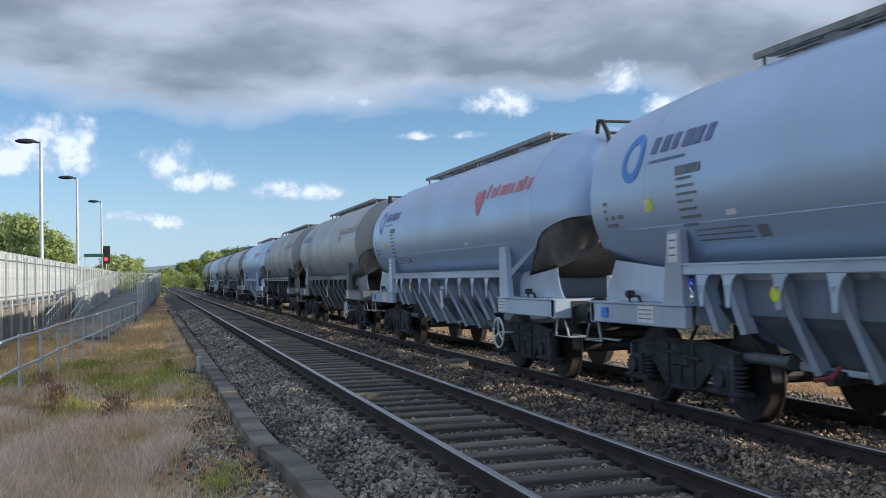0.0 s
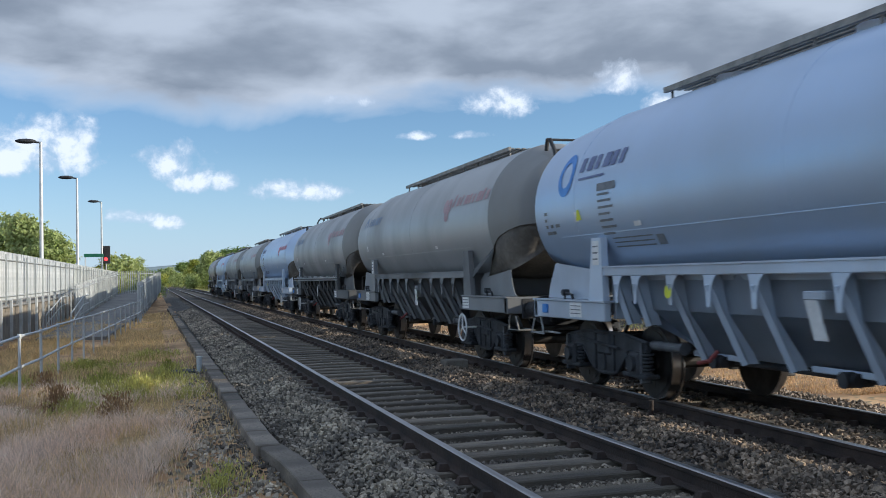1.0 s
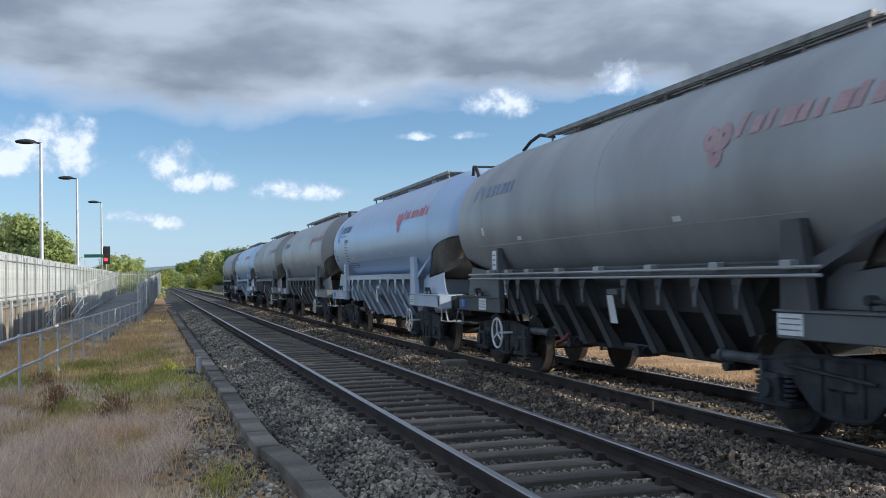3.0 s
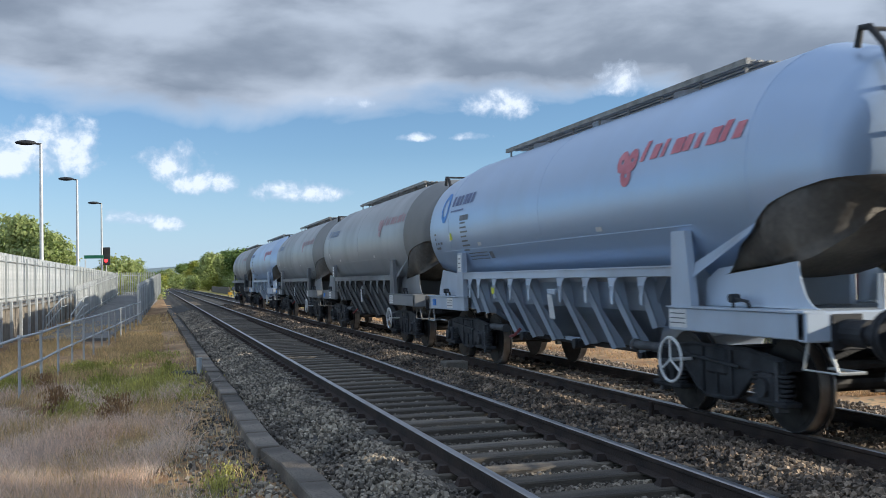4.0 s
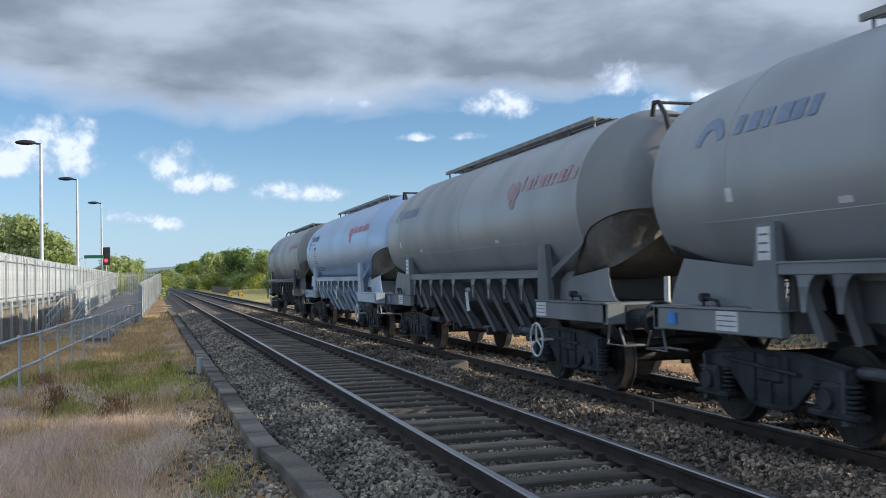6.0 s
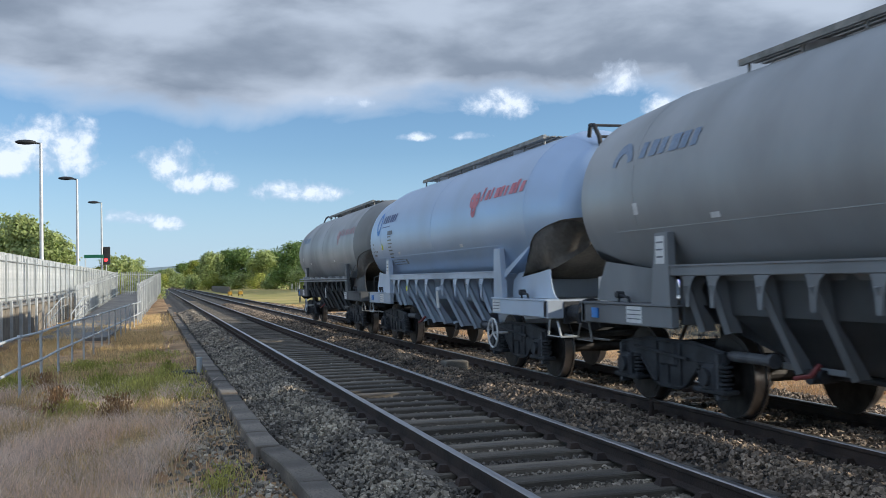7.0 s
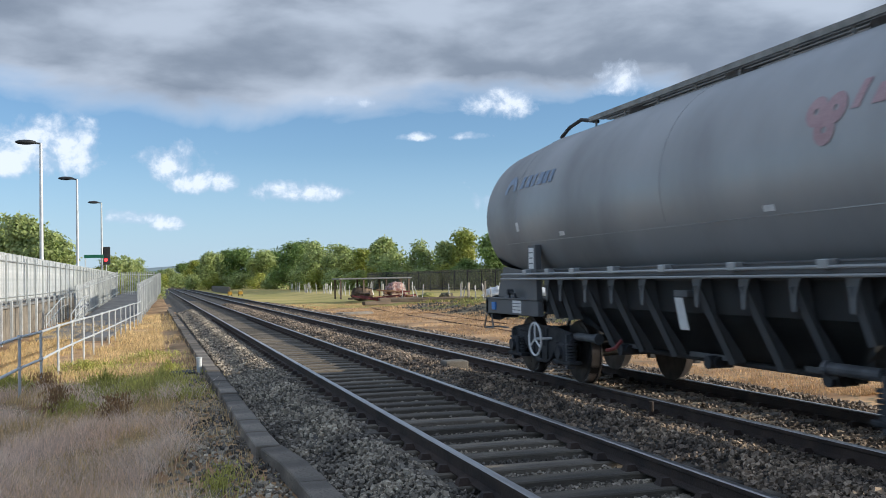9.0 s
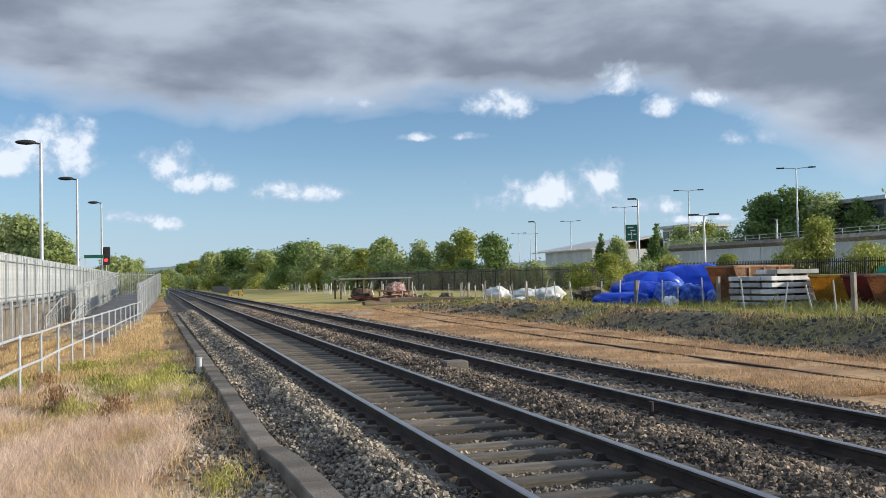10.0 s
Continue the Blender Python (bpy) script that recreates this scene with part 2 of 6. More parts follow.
def box(bm, x0, x1, y0, y1, z0, z1, bevel=0.0, mi=0, turn=None):
    g = bmesh.ops.create_cube(bm, size=1.0)["verts"]
    bmesh.ops.scale(bm, vec=(abs(x1 - x0), abs(y1 - y0), abs(z1 - z0)), verts=g)
    if turn:
        bmesh.ops.rotate(bm, cent=(0, 0, 0), matrix=turn, verts=g)
    bmesh.ops.translate(bm, vec=((x0 + x1) / 2, (y0 + y1) / 2, (z0 + z1) / 2), verts=g)
    faces = {f for v in g for f in v.link_faces}
    for f in faces:
        f.material_index = mi
    if bevel:
        edges = list({e for v in g for e in v.link_edges})
        bmesh.ops.bevel(bm, geom=edges, offset=bevel, segments=1, affect="EDGES")


def rod(bm, a, b, r, n=10, r2=None):
    a, b = Vector(a), Vector(b)
    d = b - a
    g = bmesh.ops.create_cone(bm, cap_ends=True, segments=n, radius1=r, radius2=r if r2 is None else r2, depth=d.length)["verts"]
    bmesh.ops.rotate(bm, cent=(0, 0, 0), matrix=d.to_track_quat("Z", "Y").to_matrix(), verts=g)
    bmesh.ops.translate(bm, vec=(a + b) / 2, verts=g)
    return g


def tube(bm, pts, r, n=8):
    """A round tube swept through the points, in one piece."""
    pts = [Vector(p) for p in pts]
    rows = []
    u = None
    for i, p in enumerate(pts):
        d0 = (p - pts[i - 1]).normalized() if i else (pts[1] - p).normalized()
        d1 = (pts[i + 1] - p).normalized() if i < len(pts) - 1 else d0
        d = d0 + d1
        d = d.normalized() if d.length > 1e-6 else d0
        if u is None:
            u = d.orthogonal().normalized()
        u = (u - d * u.dot(d)).normalized()
        w = d.cross(u)
        rows.append([bm.verts.new(p + (u * math.cos(t) + w * math.sin(t)) * r) for t in [2 * math.pi * j / n for j in range(n)]])
    for a, b in zip(rows, rows[1:]):
        for j in range(n):
            bm.faces.new((a[j], a[(j + 1) % n], b[(j + 1) % n], b[j]))
    if (pts[0] - pts[-1]).length > 1e-6:
        bm.faces.new(rows[0])
        bm.faces.new(rows[-1])


def ring(bm, centre, R, r, axis="x", n=24, k=6):
    c = Vector(centre)
    vs = []
    for i in range(n):
        t = 2 * math.pi * i / n
        row = []
        for j in range(k):
            p = 2 * math.pi * j / k
            q = R + r * math.cos(p)
            v = (r * math.sin(p), q * math.cos(t), q * math.sin(t)) if axis == "x" else (q * math.cos(t), q * math.sin(t), r * math.sin(p))
            row.append(bm.verts.new(c + Vector(v)))
        vs.append(row)
    for i in range(n):
        for j in range(k):
            bm.faces.new((vs[i][j], vs[(i + 1) % n][j], vs[(i + 1) % n][(j + 1) % k], vs[i][(j + 1) % k]))


def plate(bm, pts, x0, x1):
    """A plate in the y-z plane with the outline pts, from x0 to x1."""
    lo = [bm.verts.new((x0, y, z)) for y, z in pts]
    hi = [bm.verts.new((x1, y, z)) for y, z in pts]
    bm.faces.new(lo)
    bm.faces.new(hi[::-1])
    n = len(pts)
    for i in range(n):
        bm.faces.new((lo[i], lo[(i + 1) % n], hi[(i + 1) % n], hi[i]))


def from_arrays(name, verts, faces, mat, smooth=False):
    me = bpy.data.meshes.new(name)
    me.from_pydata(verts.tolist() if hasattr(verts, "tolist") else verts, [], faces.tolist() if hasattr(faces, "tolist") else faces)
    for m in (mat if isinstance(mat, (list, tuple)) else [mat]):
        me.materials.append(m)
    if smooth:
        for p in me.polygons:
            p.use_smooth = True
    me.update()
    return new(name, me)


def setting(ob, label, category):
    return tagged(ob, label, category, kind="structure")


# ---- ground ----
def hill(x, y):
    """Height of the ground."""
    z = -0.30
    # grass verge by the path falls away a little
    if x < 0.8:
        z -= 0.10 * min(1.0, (0.8 - x) / 1.5)
    # bank and yard beyond the sidings
    if x > 13.4:
        k = min(1.0, (x - 13.4) / 4.5)
        k = k * k * (3 - 2 * k)
        fade = 1.0 - min(1.0, max(0.0, (y - 44) / 14.0))
        z += (0.27 + 0.06 * fade) * k
        d = x - 16.4 - 0.8 * noise.noise(Vector((x * 0.1, y * 0.16, 2.5)))
        z += fade * (0.30 + 0.20 * noise.noise(Vector((x * 0.4, y * 0.3, 6.5)))) * math.exp(-(d / (0.85 if d < 0 else 2.0)) ** 2)
    # ballast beds
    for c in (TRACK_A, TRACK_B):
        d = abs(x - c)
        if d < 2.0:
            z = max(z, -0.25 - 0.03 * max(0.0, d - 1.3) / 0.7)
    if 1.3 < x < 2.6:
        z = max(z, -0.27 + 0.15 * math.exp(-((x - 1.95) / 0.30) ** 2))
    if 4.2 < x < 6.0:
        z = max(z, -0.255 + 0.10 * math.exp(-((x - 5.10) / 0.42) ** 2))
    z += 0.035 * noise.noise(Vector((x * 0.7, y * 0.7, 0.3))) * (1.0 if (x < 0.8 or x > 9) else 0.25)
    return z


def axis(near, far_lo, far_hi, step):
    lo, hi = near
    mid = list(np.arange(lo, hi + step / 2, step))
    out, d = [], step
    v = hi
    while v < far_hi:
        d *= 1.25
        v += d
        out.append(min(v, far_hi))
    pre, d, v = [], step, lo
    while v > far_lo:
        d *= 1.25
        v -= d
        pre.append(max(v, far_lo))
    return pre[::-1] + mid + out


def build_ground():
    xs, ys = axis((-6, 30), -2500, 2500, 0.3), axis((2, 70), -2500, 4500, 0.5)
    verts = [(x, y, hill(x, y)) for y in ys for x in xs]
    n = len(xs)
    faces, mats = [], []
    for j in range(len(ys) - 1):
        for i in range(n - 1):
            faces.append((j * n + i, j * n + i + 1, (j + 1) * n + i + 1, (j + 1) * n + i))
            x, y = (xs[i] + xs[i + 1]) / 2, (ys[j] + ys[j + 1]) / 2
            w = 0.25 * noise.noise(Vector((x * 0.4, y * 0.3, 5)))
            if 1.0 + w * 0.5 < x < 8.9 + w * 2 and y < 400:
                mats.append(1)
            elif x > 14.2 + w * 3 and y < 58 + 12 * w and x < 45:
                mats.append(2)
            elif (x > 9 and y > 62) or y > 200 or abs(x) > 60:
                mats.append(3)
            else:
                mats.append(0)
    ob = from_arrays("ground", verts, faces, [M_GROUND, M_BALLAST, M_MOUND, M_GRASSLAND], True)
    ob.data.polygons.foreach_set("material_index", mats)
    setting(ob, "dry sandy ground with ballast beds and a dark gravel bank", "ground")


build_ground()


# ---- tracks ----
def rail_profile():
    half = [(0.070, -0.159), (0.070, -0.148), (0.012, -0.125), (0.010, -0.055), (0.034, -0.040), (0.035, -0.010), (0.027, 0.0)]
    return [(-x, z) for x, z in half] + [(x, z) for x, z in half[::-1]]


def rail(name, path, top, label, group):
    """A rail along the points path (x, y, z of its running edge)."""
    prof = rail_profile()
    n = len(prof)
    verts, faces, mats = [], [], []
    for i, p in enumerate(path):
        q0, q1 = Vector(path[max(0, i - 1)]), Vector(path[min(len(path) - 1, i + 1)])
        d = (q1 - q0).normalized()
        side = Vector((d.y, -d.x, 0))
        verts += [tuple(Vector(p) + side * x + Vector((0, 0, z))) for x, z in prof]
    for i in range(len(path) - 1):
        for j in range(n):
            k = (j + 1) % n
            faces.append((i * n + j, (i + 1) * n + j, (i + 1) * n + k, i * n + k))
            mats.append(1 if j in (5, 6, 7) and prof[j][1] > -0.011 and prof[k][1] > -0.011 else 0)
    faces.append(tuple(range(n)))
    mats.append(0)
    ob = from_arrays(name, verts, faces, [M_RAIL, top])
    ob.data.polygons.foreach_set("material_index", mats)
    return setting(ob, label, "rail")


def bend(y):
    """The line curves gently to the right far away."""
    return 0.0004 * max(0.0, y - 210.0) ** 2


YS = list(np.arange(-40, 110, 10.0)) + list(np.arange(110, 420, 8.0))
for centre, lift in ((TRACK_A, 0.0), (TRACK_B, RAIL_B)):
    for side in (-0.7525, 0.7525):
        rail("rail", [(centre + side + bend(y), y, lift) for y in YS], M_RAILTOP, "steel running rail with polished head and rusty web", "")


def siding_x(y):
    return 11.95 + 0.0012 * max(0.0, y - 22.0) ** 2


for side in (-0.74, 0.74):
    rail("siding_rail", [(siding_x(y) + side, y, -0.27) for y in np.arange(-20, 62, 3.0)], M_RUSTTOP, "rusty siding rail half sunk in dry grass", "")

# ---- wagons ----
R_TANK, Z_TANK, HALF = 1.315, 2.585, 6.50


def paint(name, c1, c2, dirt, rough, amount, metal):
    """Tank paint with rain streaks and grime."""
    m = bpy.data.materials.new(name)
    m.use_nodes = True
    nt = m.node_tree
    N, K = nt.nodes.new, nt.links.new
    b = nt.nodes["Principled BSDF"]
    tc = N("ShaderNodeTexCoord")
    info = N("ShaderNodeObjectInfo")
    shift = N("ShaderNodeVectorMath")
    shift.operation = "ADD"
    K(tc.outputs["Object"], shift.inputs[0])
    off = N("ShaderNodeVectorMath")
    off.operation = "SCALE"
    off.inputs[0].default_value = (0.0, 40.0, 0.0)
    K(info.outputs["Random"], off.inputs["Scale"])
    K(off.outputs[0], shift.inputs[1])
    mp = N("ShaderNodeMapping")
    mp.inputs["Scale"].default_value = (0.5, 0.8, 0.45)
    K(shift.outputs[0], mp.inputs["Vector"])
    streak, cloud, grain = N("ShaderNodeTexNoise"), N("ShaderNodeTexNoise"), N("ShaderNodeTexNoise")
    for n, s, d in ((streak, 0.9, 7), (cloud, 0.42, 6), (grain, 55, 3)):
        n.inputs["Scale"].default_value, n.inputs["Detail"].default_value = s, d
    K(mp.outputs[0], streak.inputs["Vector"])
    K(shift.outputs[0], cloud.inputs["Vector"])
    K(tc.outputs["Object"], grain.inputs["Vector"])
    base = N("ShaderNodeMixRGB")
    base.inputs[1].default_value, base.inputs[2].default_value = (*c1, 1), (*c2, 1)
    K(cloud.outputs["Fac"], base.inputs[0])
    add = N("ShaderNodeMath")
    add.operation = "ADD"
    K(streak.outputs["Fac"], add.inputs[0])
    K(cloud.outputs["Fac"], add.inputs[1])
    mr = N("ShaderNodeMapRange")
    mr.inputs["From Min"].default_value, mr.inputs["From Max"].default_value = 0.85, 1.35
    mr.inputs["To Min"].default_value, mr.inputs["To Max"].default_value = 0.0, amount
    K(add.outputs[0], mr.inputs["Value"])
    mx = N("ShaderNodeMixRGB")
    K(mr.outputs[0], mx.inputs[0])
    K(base.outputs[0], mx.inputs[1])
    mx.inputs[2].default_value = (*dirt, 1)
    K(mx.outputs[0], b.inputs["Base Color"])
    rr = N("ShaderNodeMapRange")
    rr.inputs["To Min"].default_value, rr.inputs["To Max"].default_value = rough, rough + 0.3
    K(mr.outputs[0], rr.inputs["Value"])
    K(rr.outputs[0], b.inputs["Roughness"])
    b.inputs["Metallic"].default_value = metal
    bp = N("ShaderNodeBump")
    bp.inputs["Strength"].default_value, bp.inputs["Distance"].default_value = 0.05, 0.01
    K(grain.outputs["Fac"], bp.inputs["Height"])
    K(bp.outputs[0], b.inputs["Normal"])
    return m


# the sky's blue reflection is mixed into the silver tank colour
M_CLEAN = paint("clean_silver_sky_tinted", (0.39, 0.51, 0.70), (0.47, 0.59, 0.77), (0.36, 0.40, 0.43), 0.34, 0.35, 0.4)
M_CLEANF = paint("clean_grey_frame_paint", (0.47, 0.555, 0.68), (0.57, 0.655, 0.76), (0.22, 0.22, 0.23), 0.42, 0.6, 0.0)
M_DIRTY = paint("cement_stained_paint", (0.35, 0.365, 0.375), (0.44, 0.45, 0.455), (0.22, 0.22, 0.215), 0.40, 0.65, 0.3)
M_SOOTY = paint("sooty_cement_paint", (0.32, 0.33, 0.335), (0.42, 0.425, 0.43), (0.18, 0.18, 0.178), 0.42, 0.7, 0.3)
M_DIRTYF = paint("grimy_frame_paint", (0.19, 0.20, 0.21), (0.28, 0.29, 0.30), (0.09, 0.09, 0.09), 0.55, 0.85, 0.0)
M_SOOTYF = paint("sooty_frame_paint", (0.09, 0.095, 0.10), (0.15, 0.155, 0.16), (0.045, 0.045, 0.045), 0.6, 0.85, 0.0)

# the cone's dirt and its darker shading are both in this colour
M_NOSE = paint("dusty_shaded_cone", (0.22, 0.22, 0.215), (0.30, 0.30, 0.285), (0.13, 0.125, 0.115), 0.5, 0.7, 0.1)
# grime brown, with the shade below the tank put into the colour
M_UNDER = material("grimy_shaded_underside", (0.09, 0.08, 0.068), (0.22, 0.195, 0.16), 1.2, 0.8, bump=0.2, fine=18)


NOSE, NOSE_R = 6.20, 1.08                # where the cone of the leading end turns into its rounded cap


def dome(s):
    """Radius of the tank at s from its middle: a cone and a round cap lead, a shallow dished end trails."""
    if s > 5.45:
        if s <= NOSE:
            return R_TANK + (NOSE_R - R_TANK) * (s - 5.45) / (NOSE - 5.45)
        return NOSE_R * math.sqrt(max(0.02, 1 - ((s - NOSE) / 0.31) ** 2))
    a = -s
    if a <= 4.7:
        return R_TANK
    r = R_TANK - 0.055 * (min(a, 6.36) - 4.7)
    if a > 6.36:
        k = min(1.0, (a - 6.36) / (HALF - 6.36))
        r -= 0.20 * (1 - math.sqrt(max(0.0, 1 - k * k)))
    return r


def cut(s):
    """Height of the lower edge of the tank's sides: it sweeps up in a curve at the leading end, gently at the other."""
    return float(np.interp(s, (-6.55, -6.3, -5.9, -5.4, -4.4, 4.3, 4.6, 5.0, 5.37, 5.5, 5.66, 5.95, 6.3, 6.7),
                           (1.95, 1.83, 1.72, 1.60, 1.53, 1.53, 1.62, 1.86, 2.01, 2.13, 2.25, 2.35, 2.42, 2.50)))


def build_tank(bm):
    arc, flat = 46, 10
    ss = [-6.36 - (HALF - 6.36) * math.sin(math.pi / 2 * i / 7) for i in range(7, 0, -1)]
    ss += list(np.linspace(-6.36, -4.7, 11)) + list(np.linspace(-4.4, 4.2, 36)) + list(np.linspace(4.4, 5.4, 11))
    ss += list(np.linspace(5.45, NOSE, 9)) + [NOSE + 0.31 * math.sin(math.pi / 2 * i / 9) for i in range(1, 10)]
    rows = []
    for s in ss:
        r, zc = dome(s), cut(s)
        end = math.acos(max(-0.999, min(0.999, (zc - Z_TANK) / r)))
        row = [(r * math.sin(t), Z_TANK + r * math.cos(t)) for t in [-end + 2 * end * i / arc for i in range(arc + 1)]]
        w = r * math.sin(end)
        belly = 0.17 * min(1.0, max(0.0, (s - 4.3) / 0.5)) * min(1.0, r / NOSE_R)
        row += [(w - 2 * w * i / flat, row[-1][1] - belly * (1 - (1 - 2 * i / flat) ** 2)) for i in range(1, flat)]
        rows.append([bm.verts.new((x, -s, z)) for x, z in row])
    n = arc + flat
    for a, b in zip(rows, rows[1:]):
        for i in range(n):
            f = bm.faces.new((a[i], a[(i + 1) % n], b[(i + 1) % n], b[i]))
            f.material_index = 1 if i >= arc else 2 if f.calc_center_median().y < -5.45 else 0
    for row, y, z in ((rows[0], HALF + 0.03, 2.9), (rows[-1], -NOSE - 0.315, Z_TANK)):
        c = bm.verts.new((0, y, z))
        for i in range(n):
            bm.faces.new((row[i], row[(i + 1) % n], c))


def on_tank(s, z, off=0.006, side=-1):
    r = dome(s) + off
    return (side * math.sqrt(max(0.0, r * r - (z - Z_TANK) ** 2)), -s, z)


def decal(bm, s0, s1, z0, z1, ns=1, nz=4, lean=0.0):
    """A painted bar on the tank's near side; lean shifts its top."""
    rows = []
    for j in range(nz + 1):
        z = z0 + (z1 - z0) * j / nz
        rows.append([bm.verts.new(on_tank(s0 + (s1 - s0) * i / ns + lean * (z - z0), z)) for i in range(ns + 1)])
    for a, b in zip(rows, rows[1:]):
        for i in range(ns):
            bm.faces.new((a[i], a[i + 1], b[i + 1], b[i]))


def decal_ring(bm, s, z, R, w, t0=0.0, t1=360.0, n=28):
    a, b = [], []
    for i in range(n + 1):
        t = radians(t0 + (t1 - t0) * i / n)
        for lst, q in ((a, R), (b, R - w)):
            lst.append(bm.verts.new(on_tank(s + q * math.cos(t), z + q * math.sin(t))))
    for i in range(n):
        bm.faces.new((a[i], a[i + 1], b[i + 1], b[i]))


def flat_bar(bm, x, s0, s1, z0, z1):
    bm.faces.new([bm.verts.new((x, -s, z)) for s, z in ((s0, z0), (s1, z0), (s1, z1), (s0, z1))])


def bogie(wagon, s, mat):
    """A two-axle bogie with cast side frames."""
    bm = bmesh.new()
    for sx in (-1, 1):
        lo, hi = sorted((sx * 0.96, sx * 1.04))
        # fish-bellied side frame with a rolled lower edge
        low = [(1.20, 0.62), (0.70, 0.58), (0.55, 0.46), (0.38, 0.31), (0.20, 0.26), (-0.20, 0.26), (-0.38, 0.31), (-0.55, 0.46), (-0.70, 0.58), (-1.20, 0.62)]
        plate(bm, [(-1.20, 0.72), (-0.55, 0.80), (0.55, 0.80), (1.20, 0.72)] + low, lo, hi)
        tube(bm, [(sx * 1.03, y, z) for y, z in low], 0.026, 6)
        tube(bm, [(sx * 1.03, y, z) for y, z in ((-1.20, 0.72), (-0.55, 0.80), (0.55, 0.80), (1.20, 0.72))], 0.026, 6)
        for y in (-0.28, 0.0, 0.28):
            box(bm, sx * 1.03, sx * 1.065, y - 0.025, y + 0.025, 0.30, 0.78, 0.006)
        for y in (-0.975, 0.975):
            out = 1 if y > 0 else -1
            # axle box between coil springs, with a pale guide outside it
            box(bm, sx * 0.92, sx * 1.13, y - 0.14, y + 0.14, 0.30, 0.60, 0.03)
            box(bm, sx * 0.92, sx * 1.12, y - 0.32, y + 0.32, 0.28, 0.34, 0.015)
            rod(bm, (sx * 1.12, y, 0.46), (sx * 1.18, y, 0.46), 0.095, 14)
            box(bm, sx * 0.97, sx * 1.10, y + out * 0.155 - 0.03, y + out * 0.155 + 0.03, 0.22, 0.72, 0.008, mi=1)
            for d in (-0.23, 0.23):
                for i in range(6):
                    rod(bm, (sx * 1.03, y + d, 0.345 + 0.045 * i), (sx * 1.03, y + d, 0.37 + 0.045 * i), 0.075 if i % 2 else 0.06, 10)
            c = y - 0.60 * out
            box(bm, sx * 0.62, sx * 0.80, c - 0.05, c + 0.05, 0.26, 0.64, 0.01)
        rod(bm, (sx * 1.09, -0.5, 0.62), (sx * 1.09, 0.75, 0.70), 0.02, 6)
    box(bm, -1.07, 1.07, -0.20, 0.20, 0.50, 0.79, 0.03)
    rod(bm, (0, 0, 0.78), (0, 0, 0.98), 0.30, 16)
    for y in (-1.16, 1.16):
        rod(bm, (-0.98, y, 0.66), (0.98, y, 0.66), 0.05, 8)
    b = part("bogie", bm, [mat, M_GUIDE], wagon, "dark grimy cast steel two-axle bogie")
    b.location = (0, -s, 0)
    for y in (-0.975, 0.975):
        bm = bmesh.new()
        rod(bm, (-0.95, 0, 0), (0.95, 0, 0), 0.085, 12)
        w0 = len(bm.faces)
        for sx in (-1, 1):
            rod(bm, (sx * 0.68, 0, 0), (sx * 0.70, 0, 0), 0.50, 40)
            rod(bm, (sx * 0.70, 0, 0), (sx * 0.825, 0, 0), 0.462, 40, 0.455)
            rod(bm, (sx * 0.825, 0, 0), (sx * 0.835, 0, 0), 0.40, 32)
            rod(bm, (sx * 0.83, 0, 0), (sx * 0.88, 0, 0), 0.16, 20)
            for i in range(3):
                a = 2 * math.pi * i / 3
                rod(bm, (sx * 0.835, 0.28 * math.cos(a), 0.28 * math.sin(a)), (sx * 0.842, 0.28 * math.cos(a), 0.28 * math.sin(a)), 0.035, 8)
        for f in list(bm.faces)[w0:]:
            c = f.calc_center_median()
            if 0.43 < math.hypot(c.y, c.z) < 0.51 and abs(f.normal.x) < 0.5:
                f.material_index = 1
        ws = part("wheelset", bm, [M_WHEEL, M_TREAD], b, "steel wheelset with polished treads")
        ws.location = (0, y, 0.46)
    return b


